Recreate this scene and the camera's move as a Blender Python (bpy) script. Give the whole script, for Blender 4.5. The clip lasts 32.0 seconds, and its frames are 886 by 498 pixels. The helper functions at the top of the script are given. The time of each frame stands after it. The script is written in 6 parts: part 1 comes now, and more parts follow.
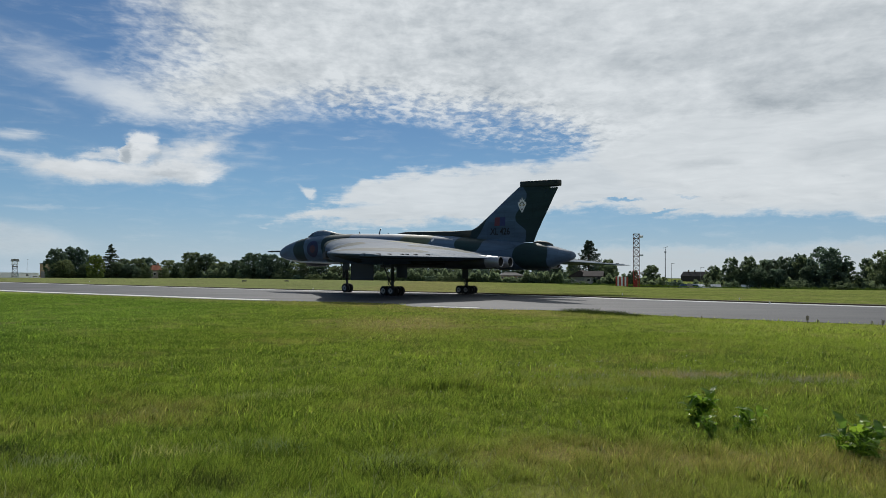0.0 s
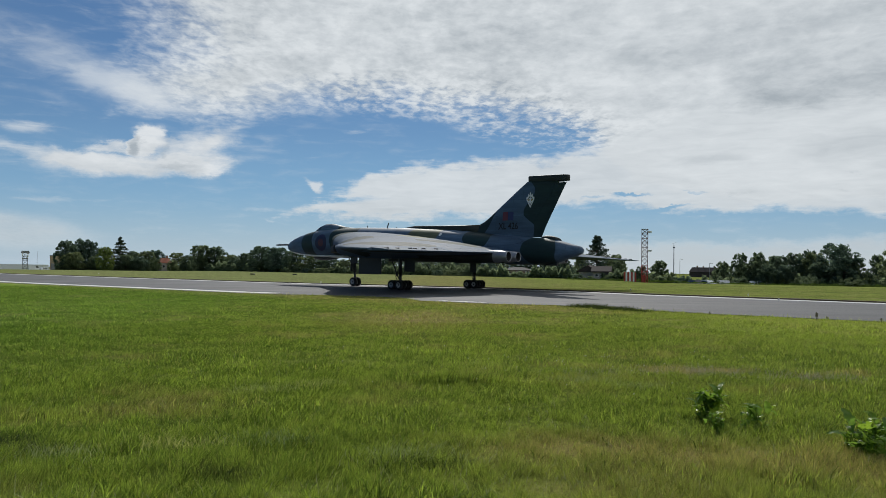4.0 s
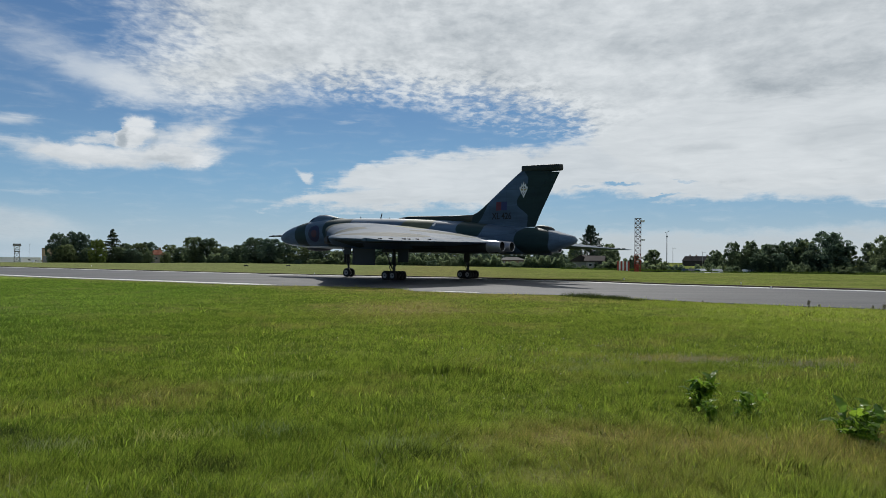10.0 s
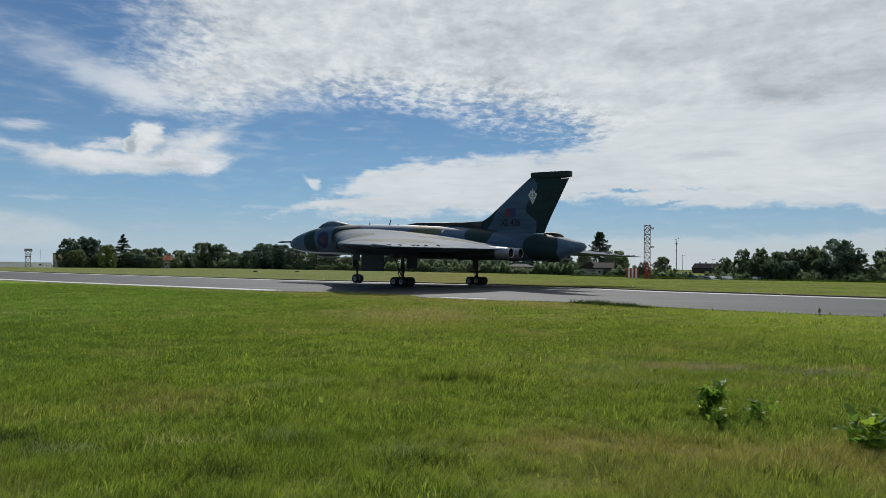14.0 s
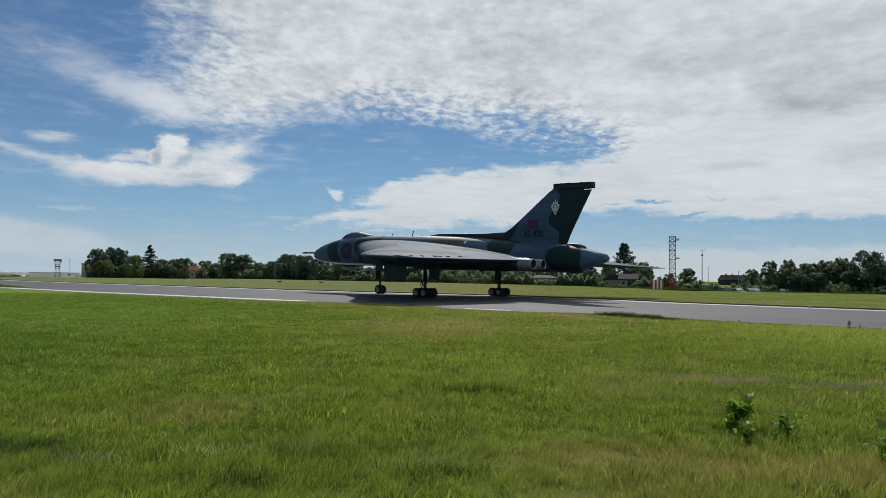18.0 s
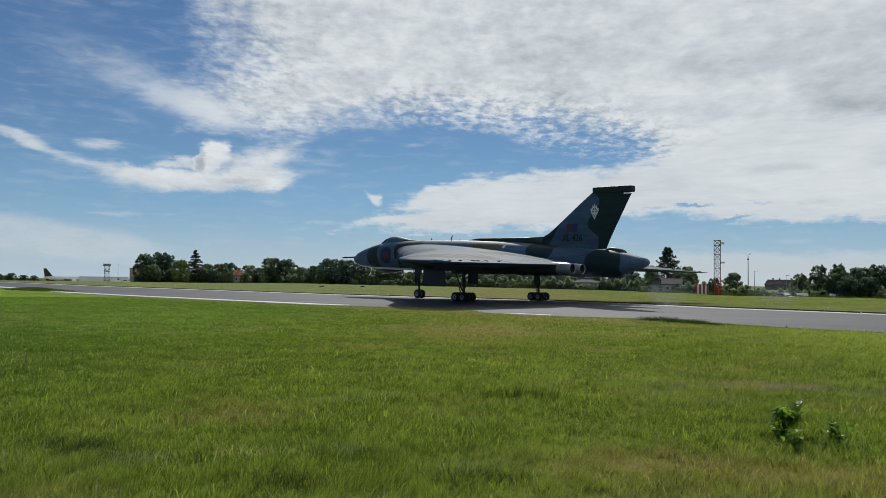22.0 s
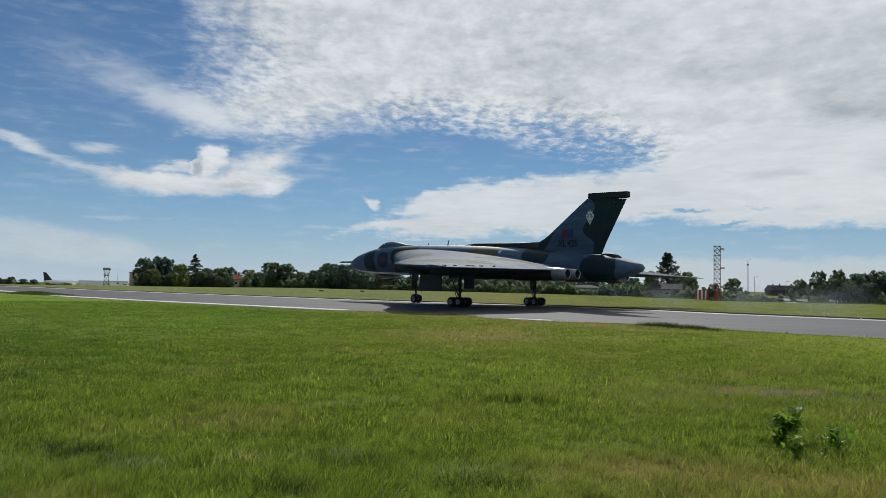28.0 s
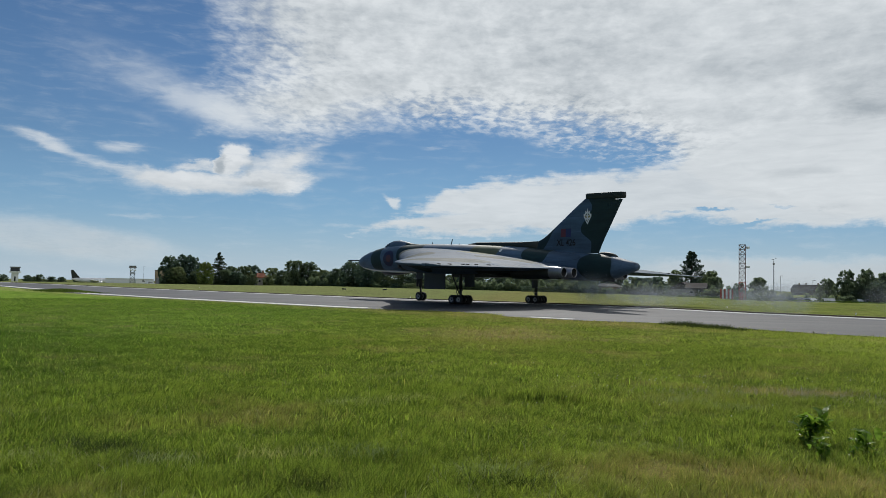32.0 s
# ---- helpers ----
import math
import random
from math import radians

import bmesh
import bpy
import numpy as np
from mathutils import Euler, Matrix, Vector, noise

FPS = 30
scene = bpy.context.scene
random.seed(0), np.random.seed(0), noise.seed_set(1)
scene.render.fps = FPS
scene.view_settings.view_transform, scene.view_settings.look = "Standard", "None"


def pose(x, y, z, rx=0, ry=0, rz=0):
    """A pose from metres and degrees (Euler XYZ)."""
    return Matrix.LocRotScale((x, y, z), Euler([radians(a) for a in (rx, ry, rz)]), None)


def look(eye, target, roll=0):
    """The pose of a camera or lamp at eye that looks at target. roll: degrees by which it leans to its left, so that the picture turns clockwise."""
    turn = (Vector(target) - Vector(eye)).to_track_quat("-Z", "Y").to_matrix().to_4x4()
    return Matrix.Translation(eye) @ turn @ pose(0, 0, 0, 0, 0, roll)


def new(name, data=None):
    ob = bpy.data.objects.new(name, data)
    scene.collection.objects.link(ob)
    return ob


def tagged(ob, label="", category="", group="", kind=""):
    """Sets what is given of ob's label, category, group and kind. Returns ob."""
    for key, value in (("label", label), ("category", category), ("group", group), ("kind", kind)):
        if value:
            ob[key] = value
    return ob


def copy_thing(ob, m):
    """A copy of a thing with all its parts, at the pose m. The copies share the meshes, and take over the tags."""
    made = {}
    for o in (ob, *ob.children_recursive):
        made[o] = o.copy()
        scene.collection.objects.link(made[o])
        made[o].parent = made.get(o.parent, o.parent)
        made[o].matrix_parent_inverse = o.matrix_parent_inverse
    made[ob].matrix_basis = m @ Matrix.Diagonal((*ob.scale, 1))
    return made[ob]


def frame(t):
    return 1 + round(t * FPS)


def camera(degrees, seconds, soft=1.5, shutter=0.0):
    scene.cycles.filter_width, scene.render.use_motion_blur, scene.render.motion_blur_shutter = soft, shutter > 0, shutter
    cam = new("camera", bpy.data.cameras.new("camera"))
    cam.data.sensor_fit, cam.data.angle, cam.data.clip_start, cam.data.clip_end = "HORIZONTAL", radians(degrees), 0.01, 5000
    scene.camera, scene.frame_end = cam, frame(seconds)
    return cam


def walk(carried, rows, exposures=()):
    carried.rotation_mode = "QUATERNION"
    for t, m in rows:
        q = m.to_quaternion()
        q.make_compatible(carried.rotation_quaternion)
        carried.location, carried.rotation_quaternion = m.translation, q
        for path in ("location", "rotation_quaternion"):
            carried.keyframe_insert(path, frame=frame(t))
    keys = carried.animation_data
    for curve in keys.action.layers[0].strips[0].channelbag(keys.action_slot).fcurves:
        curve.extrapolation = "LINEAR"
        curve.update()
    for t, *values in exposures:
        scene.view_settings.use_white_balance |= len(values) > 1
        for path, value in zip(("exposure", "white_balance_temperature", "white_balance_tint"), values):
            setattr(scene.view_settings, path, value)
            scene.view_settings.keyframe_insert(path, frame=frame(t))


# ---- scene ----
import functools

# Camera: hand-held, turning on one spot on the grass.
EYE = Vector((0.0, 0.0, 1.5))


def view(yaw, pitch, lean):
    """Camera pose from degrees: turn to the left, tilt up, lean to the left."""
    return Matrix.Translation(EYE) @ pose(0, 0, 0, 0, 0, yaw) @ pose(0, 0, 0, 90 + pitch) @ pose(0, 0, 0, 0, 0, lean)


cam = camera(59.2, 32.0, soft=0.5)
PATH = [
    (0.0, view(-0.000, 1.970, 0.500)),
    (0.5, view(0.065, 1.906, 0.506)),
    (1.0, view(0.187, 1.861, 0.563)),
    (1.5, view(0.333, 1.823, 0.572)),
    (2.0, view(0.492, 1.786, 0.561)),
    (2.5, view(0.608, 1.747, 0.620)),
    (3.0, view(0.659, 1.690, 0.640)),
    (3.5, view(0.631, 1.605, 0.732)),
    (5.5, view(0.497, 1.496, 0.969)),
    (6.0, view(0.484, 1.476, 0.922)),
    (6.5, view(0.440, 1.411, 0.769)),
    (7.0, view(0.395, 1.302, 0.613)),
    (7.5, view(0.328, 1.138, 0.495)),
    (8.0, view(0.239, 1.049, 0.443)),
    (8.5, view(0.173, 0.987, 0.428)),
    (9.0, view(0.104, 0.918, 0.430)),
    (9.5, view(0.098, 0.868, 0.466)),
    (10.0, view(0.099, 0.840, 0.489)),
    (10.5, view(0.099, 0.818, 0.504)),
    (11.0, view(0.138, 0.831, 0.537)),
    (11.5, view(0.162, 0.909, 0.465)),
    (12.0, view(0.227, 1.006, 0.508)),
    (12.5, view(0.316, 1.081, 0.524)),
    (13.0, view(0.419, 1.177, 0.599)),
    (13.5, view(0.555, 1.250, 0.646)),
    (14.0, view(0.748, 1.301, 0.685)),
    (14.5, view(0.991, 1.367, 0.705)),
    (16.5, view(1.844, 1.770, 0.735)),
    (17.0, view(2.035, 1.905, 0.759)),
    (17.5, view(2.264, 2.011, 0.787)),
    (18.0, view(2.476, 2.088, 0.832)),
    (18.5, view(2.695, 2.169, 0.909)),
    (19.0, view(2.977, 2.214, 0.975)),
    (19.5, view(3.337, 2.285, 0.960)),
    (20.0, view(3.816, 2.304, 0.920)),
    (20.5, view(4.337, 2.301, 0.895)),
    (21.0, view(4.814, 2.323, 0.854)),
    (21.5, view(5.197, 2.329, 0.851)),
    (22.0, view(5.467, 2.371, 0.857)),
    (22.5, view(5.631, 2.429, 0.865)),
    (23.0, view(5.777, 2.436, 0.900)),
    (23.5, view(5.896, 2.432, 0.902)),
    (24.0, view(6.024, 2.410, 0.947)),
    (24.5, view(6.092, 2.429, 0.948)),
    (25.0, view(6.129, 2.470, 0.945)),
    (25.5, view(6.127, 2.562, 0.888)),
    (27.5, view(5.507, 2.753, 0.985)),
    (28.0, view(5.464, 2.731, 1.000)),
    (28.5, view(5.564, 2.727, 1.008)),
    (29.0, view(5.726, 2.720, 0.982)),
    (29.5, view(5.842, 2.729, 0.945)),
    (30.0, view(5.893, 2.763, 0.938)),
    (30.5, view(5.932, 2.772, 0.968)),
    (31.0, view(6.008, 2.749, 1.020)),
    (31.5, view(6.305, 2.692, 1.076)),
    (32.0, view(7.093, 2.586, 1.135)),
]
walk(cam, PATH)


# ---- world, sun ----
SUN_EL, SUN_AZ = 34.5, 0.3  # degrees above the horizon, and to the right of +y


def N(nt, kind, x=None, **inputs):
    n = nt.nodes.new(kind)
    for k, v in (x or {}).items():
        setattr(n, k, v)
    for k, v in inputs.items():
        key = int(k[1:]) if k[0] == "i" and k[1:].isdigit() else k.replace("_", " ")
        s = n.inputs[key]
        if isinstance(v, bpy.types.NodeSocket):
            nt.links.new(v, s)
        else:
            s.default_value = v
    return n


def M(nt, op, a, b=0.0, c=0.0, clamp=False):
    return N(nt, "ShaderNodeMath", {"operation": op, "use_clamp": clamp}, i0=a, i1=b, i2=c).outputs[0]


def ramp(nt, fac, lo, hi, a=0.0, b=1.0, smooth=True):
    return N(nt, "ShaderNodeMapRange", {"interpolation_type": "SMOOTHSTEP" if smooth else "LINEAR"},
             Value=fac, From_Min=lo, From_Max=hi, To_Min=a, To_Max=b).outputs[0]


def mixc(nt, fac, a, b, mode="MIX"):
    n = nt.nodes.new("ShaderNodeMix")
    n.data_type, n.blend_type = "RGBA", mode
    for s, v in ((n.inputs[0], fac), (n.inputs[6], a), (n.inputs[7], b)):
        if isinstance(v, bpy.types.NodeSocket):
            nt.links.new(v, s)
        else:
            s.default_value = v if s.name == "Factor" or isinstance(v, float) else (*v, 1.0)[:4]
    return n.outputs[2]


def tex(nt, vec, scale, detail=4.0, rough=0.55, dist=0.0):
    return N(nt, "ShaderNodeTexNoise", None, Vector=vec, Scale=scale, Detail=detail, Roughness=rough, Distortion=dist).outputs[0]


def blob(nt, vec, cx, cy, rx, ry, turn=0.0, soft=1.0):
    """1 in the middle of an ellipse, 0 at its rim and outside."""
    m = N(nt, "ShaderNodeMapping", {"vector_type": "TEXTURE"}, Vector=vec, Location=(cx, cy, 0),
          Rotation=(0, 0, radians(turn)), Scale=(rx, ry, 1.0)).outputs[0]
    d = N(nt, "ShaderNodeVectorMath", {"operation": "LENGTH"}, i0=m).outputs["Value"]
    return ramp(nt, d, 1.0, 1.0 - soft)


def total(nt, terms):
    out = None
    for w, s in terms:
        out = M(nt, "MULTIPLY_ADD", s, w, out if out is not None else 0.0)
    return out


def profile(nt, x, rows):
    """A line through points (x, value), level beyond both ends."""
    out = rows[0][1]
    for (a, va), (b, vb) in zip(rows, rows[1:]):
        out = M(nt, "ADD", out, ramp(nt, x, a, b, 0.0, vb - va, False))
    return out


SHEET_RIM = [(-31.7, 9.4), (-22.1, 10.3), (-19.5, 10.0), (-15.7, 9.85), (-13.8, 10.5), (-11.0, 11.1), (-6.9, 11.4), (-3.6, 11.25), (-1.1, 10.8), (2.7, 9.9), (6.4, 9.1), (10.9, 8.7), (13.7, 6.5), (20.5, 5.1)]
SHEET_END = [(10.3, -21.9), (12.7, -22.3), (14.3, -21.4), (16.1, -21.0), (18.2, -21.9), (24.0, -23.0)]
BAND_TOP = [(-14.4, 2.6), (-12.5, 4.1), (-10.1, 5.3), (-7.7, 6.3), (-6.0, 7.3), (-2.7, 7.85), (0.6, 8.2), (4.8, 8.5), (8.1, 8.7), (11.3, 9.3), (16.8, 11.5)]
BAND_LOW = [(-12.5, 3.6), (-3.5, 3.5), (4.8, 3.9), (8.9, 4.75), (12.5, 5.0), (14.9, 4.3), (19.8, 4.15), (21.6, 4.5), (29.6, 3.85)]
BANK_TOP = [(6.5, 1.9), (9.7, 2.4), (16.0, 2.55), (20.5, 2.4), (24.1, 2.45), (25.8, 2.7), (29.6, 2.95), (36.0, 3.2)]


def cloud_sky(nt, way):
    """Coverage and tone of the clouds seen in the direction given."""
    x, y, z = N(nt, "ShaderNodeSeparateXYZ", None, Vector=way).outputs
    az = M(nt, "MULTIPLY", M(nt, "ARCTAN2", x, y), 57.3)
    el = M(nt, "MULTIPLY", M(nt, "ARCSINE", z), 57.3)
    flat = N(nt, "ShaderNodeCombineXYZ", None, X=az, Y=el, Z=0.0).outputs[0]
    up = M(nt, "ADD", M(nt, "MAXIMUM", z, 0.0), 0.12)
    deck = N(nt, "ShaderNodeCombineXYZ", None, X=M(nt, "DIVIDE", x, up), Y=M(nt, "DIVIDE", y, up), Z=0.0).outputs[0]
    mapped = lambda v, sx, sy, t=0.0: N(nt, "ShaderNodeMapping", None, Vector=v, Scale=(sx, sy, 1.0), Rotation=(0, 0, radians(t))).outputs[0]

    def shaken(scale, ax, ay, detail=6.0, rough=0.6):
        n = N(nt, "ShaderNodeTexNoise", None, Vector=mapped(flat, 0.55, 1.0), Scale=scale, Detail=detail, Roughness=rough).outputs["Color"]
        d = N(nt, "ShaderNodeVectorMath", {"operation": "SUBTRACT"}, i0=n, i1=(0.5, 0.5, 0.5)).outputs[0]
        return N(nt, "ShaderNodeVectorMath", {"operation": "MULTIPLY_ADD"}, i0=d, i1=(ax, ay, 0.0), i2=flat).outputs[0]

    both = lambda *a: functools.reduce(lambda p, q: M(nt, "MULTIPLY", p, q), a)
    soft_p, crisp_p = shaken(0.5, 2.4, 1.1), shaken(1.1, 2.0, 1.5, 7.0, 0.62)
    sa, se = N(nt, "ShaderNodeSeparateXYZ", None, Vector=soft_p).outputs[:2]
    ca, ce = N(nt, "ShaderNodeSeparateXYZ", None, Vector=crisp_p).outputs[:2]
    S = lambda *a: blob(nt, soft_p, *a)
    C = lambda *a: blob(nt, crisp_p, *a)
    # textures: rows of small cells, fine streaks, wide billows
    cells = ramp(nt, tex(nt, mapped(deck, 1.0, 0.62, -12), 19.0, 3.0, 0.55, 0.35), 0.33, 0.67)
    grain = ramp(nt, tex(nt, mapped(deck, 1.0, 0.8, -20), 34.0, 3.0, 0.6, 0.3), 0.3, 0.7)
    streak = tex(nt, mapped(flat, 0.30, 1.5, 5), 1.3, 6.0, 0.58, 0.5)
    billow = tex(nt, mapped(flat, 0.5, 1.0, -4), 0.55, 6.0, 0.6, 0.3)
    wide = tex(nt, mapped(flat, 0.09, 0.24, -6), 1.0, 4.0, 0.55, 0.2)
    white, grey = (0.715, 0.755, 0.780), (0.39, 0.435, 0.470)

    # the high rippled sheet
    high = M(nt, "SUBTRACT", se, profile(nt, sa, SHEET_RIM))
    inner = M(nt, "SUBTRACT", sa, profile(nt, se, SHEET_END))
    depth = M(nt, "MINIMUM", ramp(nt, high, -0.45, 3.2, 0.0, 1.0, False), ramp(nt, inner, -2.4, 6.0, 0.0, 1.0, False))
    depth = M(nt, "MINIMUM", 1.0, M(nt, "ADD", depth, M(nt, "MULTIPLY", ramp(nt, az, 8.0, 15.0), ramp(nt, high, -0.3, 0.5))))
    rip = M(nt, "MINIMUM", 1.0, total(nt, [(1.0, S(6.0, 11.0, 9.0, 3.2, -12, 0.7)), (0.6, S(-4.0, 12.6, 10.0, 2.6, 0, 0.8)), (0.25, S(-17.0, 15.5, 7.0, 7.0, 0, 0.8)), (0.25, ramp(nt, az, 14.0, 2.0)), (0.12, 1.0)]))
    thin = M(nt, "MULTIPLY_ADD", S(6.5, 10.9, 8.0, 2.4, -14, 0.8), -0.34, M(nt, "MULTIPLY_ADD", S(-17.0, 16.0, 6.0, 5.0, 0, 0.9), -0.12, depth))
    c = total(nt, [(2.1, thin), (0.85, both(M(nt, "SUBTRACT", cells, 0.5), rip)), (0.5, both(M(nt, "SUBTRACT", grain, 0.5), rip)), (1.0, M(nt, "SUBTRACT", streak, 0.5)), (0.7, M(nt, "SUBTRACT", billow, 0.5))])
    sheet = both(ramp(nt, c, -0.25, 1.85), ramp(nt, depth, 0.0, 0.12))
    dull = total(nt, [(0.55, S(25.0, 12.4, 8.0, 2.2, -3, 0.9)), (0.4, S(14.0, 14.8, 7.0, 1.6, 4, 0.9)), (0.5, S(18.5, 7.9, 3.2, 0.55, 3, 0.9)), (0.35, S(27.0, 8.6, 6.0, 1.4, 8, 0.9)), (0.3, S(4.0, 16.5, 9.0, 1.6, 8, 0.9)), (0.25, S(30.0, 16.5, 5.0, 2.5, 0, 0.9))])
    tone = total(nt, [(0.62, 1.0), (1.0, M(nt, "SUBTRACT", wide, 0.5)), (1.2, M(nt, "SUBTRACT", billow, 0.5)), (0.42, both(M(nt, "SUBTRACT", cells, 0.5), M(nt, "MULTIPLY_ADD", rip, 0.9, 0.12))), (0.28, both(M(nt, "SUBTRACT", grain, 0.5), M(nt, "MULTIPLY_ADD", rip, 0.9, 0.1))), (0.35, M(nt, "SUBTRACT", streak, 0.5)), (0.25, ramp(nt, depth, 0.5, 0.1)), (-0.75, dull)])
    colour = mixc(nt, ramp(nt, tone, 0.0, 0.9, 0.0, 1.0, False), grey, white)
    cover = sheet

    def lay(alpha, hue, cover, colour):
        return M(nt, "MULTIPLY_ADD", alpha, M(nt, "SUBTRACT", 1.0, cover), cover), mixc(nt, alpha, colour, hue)

    # the fraying arm that reaches out of the sheet
    arm = M(nt, "MINIMUM", 1.0, total(nt, [(0.30, S(-30.2, 14.5, 4.6, 2.8, -22, 0.98)), (0.42, S(-26.8, 13.3, 4.4, 2.5, -26, 0.98)), (0.66, S(-23.6, 12.2, 4.4, 2.1, -18, 0.98)), (0.75, S(-20.8, 11.6, 4.2, 1.8, -10, 0.98)), (0.22, S(-27.5, 10.9, 4.0, 0.5, -14, 0.95))]))
    arm = both(arm, ramp(nt, M(nt, "MULTIPLY_ADD", tex(nt, mapped(flat, 0.35, 1.1, 24), 1.1, 6.0, 0.6, 0.6), 1.0, M(nt, "MULTIPLY", arm, 0.55)), 0.30, 1.0), 0.88)
    cover, colour = lay(arm, (0.66, 0.71, 0.755), cover, colour)
    # the heaped bank under it
    heap = M(nt, "MAXIMUM", total(nt, [(1.0, C(-22.6, 6.9, 7.2, 1.15, 1, 0.7)), (0.6, C(-27.6, 7.3, 4.5, 0.75, -6, 0.8)), (0.9, C(-17.2, 7.1, 2.6, 1.1, 8, 0.7)), (0.85, C(-18.6, 8.3, 3.8, 1.6, 22, 0.8)), (0.55, C(-16.2, 9.2, 3.4, 1.0, 30, 0.9))]),
             total(nt, [(1.2, C(-21.3, 8.8, 1.35, 1.3, 0, 0.6)), (0.9, C(-19.6, 8.2, 1.6, 1.1, 20, 0.7)), (1.1, C(-21.9, 8.0, 1.3, 0.9, 0, 0.6)), (0.9, C(-23.9, 8.0, 2.3, 0.6, 8, 0.7)), (0.8, C(-16.9, 6.9, 1.3, 0.75, 0, 0.6))]))
    heap = M(nt, "ADD", heap, total(nt, [(-0.55, C(-22.75, 8.35, 0.28, 0.6, -18, 0.9)), (0.7, M(nt, "SUBTRACT", billow, 0.5)), (1.0, M(nt, "SUBTRACT", streak, 0.5)), (0.22, S(-14.6, 8.4, 3.0, 1.3, 14, 0.9)), (0.25, S(-26.0, 6.6, 8.0, 1.4, 0, 0.9))]))
    heap_tone = total(nt, [(0.75, 1.0), (0.5, C(-21.3, 9.1, 1.6, 1.2, 0, 0.9)), (0.4, C(-17.0, 6.8, 1.6, 0.8, 0, 0.9)), (-0.8, C(-22.2, 8.1, 0.6, 0.9, -20, 0.9)), (-0.4, C(-20.2, 8.0, 0.35, 0.8, 10, 0.9)), (-0.35, C(-19.5, 7.0, 2.2, 0.35, 5, 0.9)), (1.1, M(nt, "SUBTRACT", billow, 0.5)), (0.5, M(nt, "SUBTRACT", streak, 0.5)), (-0.22, ramp(nt, el, 7.2, 6.2))])
    cover, colour = lay(both(ramp(nt, heap, -0.08, 1.3), 0.95), mixc(nt, M(nt, "MINIMUM", heap_tone, 1.0), grey, (0.77, 0.795, 0.81)), cover, colour)
    # small scraps
    bits = total(nt, [(0.5, S(-28.7, 8.95, 2.4, 0.75, 0, 0.95)), (0.75, S(-33.2, 8.7, 4.6, 0.75, -17, 0.95)), (0.4, S(-29.0, 7.6, 3.0, 0.6, -10, 0.95)), (0.8, C(-9.7, 5.85, 0.75, 0.6, -25, 0.98)), (0.45, S(-9.7, 5.85, 1.1, 0.5, -20, 0.95)), (0.35, S(-10.4, 6.3, 0.9, 0.3, -30, 0.95)), (0.30, S(-27.0, 4.3, 6.0, 0.35, 0, 0.9)), (0.35, S(-12.0, 4.2, 5.0, 0.3, 2, 0.9)), (0.3, S(-7.0, 10.0, 2.0, 0.3, 10, 0.9))])
    cover, colour = lay(both(ramp(nt, M(nt, "MULTIPLY_ADD", M(nt, "SUBTRACT", streak, 0.5), 0.8, bits), 0.1, 0.9), 0.85, ramp(nt, bits, 0.0, 0.15)), (0.68, 0.72, 0.75), cover, colour)
    # the lower band
    top = ramp(nt, M(nt, "SUBTRACT", profile(nt, ca, BAND_TOP), ce), -0.15, 1.3, 0.0, 1.0, False)
    low = ramp(nt, M(nt, "SUBTRACT", ce, profile(nt, ca, BAND_LOW)), -0.2, 0.9, 0.0, 1.0, False)
    band = M(nt, "MINIMUM", top, low)
    holes = total(nt, [(0.8, C(13.4, 5.55, 2.2, 0.28, 4, 0.9)), (0.8, C(17.4, 5.7, 2.2, 0.26, -3, 0.9)), (0.5, C(10.4, 5.5, 1.6, 0.22, 2, 0.9)), (0.9, C(20.5, 5.6, 1.6, 0.35, 6, 0.9)), (0.8, C(24.0, 6.2, 2.2, 0.3, 6, 0.9)), (0.9, C(26.8, 5.5, 1.6, 0.3, 0, 0.9)), (0.7, C(27.6, 6.7, 1.6, 0.25, -4, 0.9)), (0.6, C(16.0, 4.7, 2.4, 0.25, 8, 0.9)), (0.5, S(-6.0, 5.2, 5.0, 0.4, 2, 0.9)), (0.35, S(-1.0, 4.2, 6.0, 0.35, 0, 0.9))])
    band_c = total(nt, [(1.7, band), (1.4, M(nt, "SUBTRACT", streak, 0.5)), (0.5, M(nt, "SUBTRACT", billow, 0.5)), (-1.5, holes), (-0.55, S(-9.0, 4.8, 5.5, 2.2, 14, 0.95)), (1.5, both(M(nt, "SUBTRACT", tex(nt, mapped(flat, 0.22, 2.2, 4), 1.2, 5.0, 0.6, 0.3), 0.5), ramp(nt, az, 6.0, -5.0)))])
    band_tone = total(nt, [(0.80, 1.0), (0.6, M(nt, "SUBTRACT", wide, 0.5)), (0.6, M(nt, "SUBTRACT", streak, 0.5)), (0.15, ramp(nt, band, 0.5, 0.1)), (-0.6, dull), (-0.15, ramp(nt, el, 5.6, 4.2))])
    cover, colour = lay(both(ramp(nt, band_c, 0.05, 1.15), ramp(nt, band, 0.0, 0.12), 0.95), mixc(nt, M(nt, "MINIMUM", band_tone, 1.0), grey, white), cover, colour)
    # pale banks on the horizon
    bank = ramp(nt, M(nt, "SUBTRACT", profile(nt, ca, BANK_TOP), ce), -0.1, 0.9, 0.0, 0.75)
    bank = M(nt, "MAXIMUM", both(bank, ramp(nt, az, 5.0, 12.0)), M(nt, "MULTIPLY", S(-32.5, 2.5, 9.5, 1.5, -5, 0.55), 0.55))
    rim = M(nt, "ADD", both(C(26.5, 2.65, 6.0, 0.35, 4, 0.9), 0.5), both(C(-28.0, 2.9, 1.0, 0.35, 0, 0.9), 0.5))
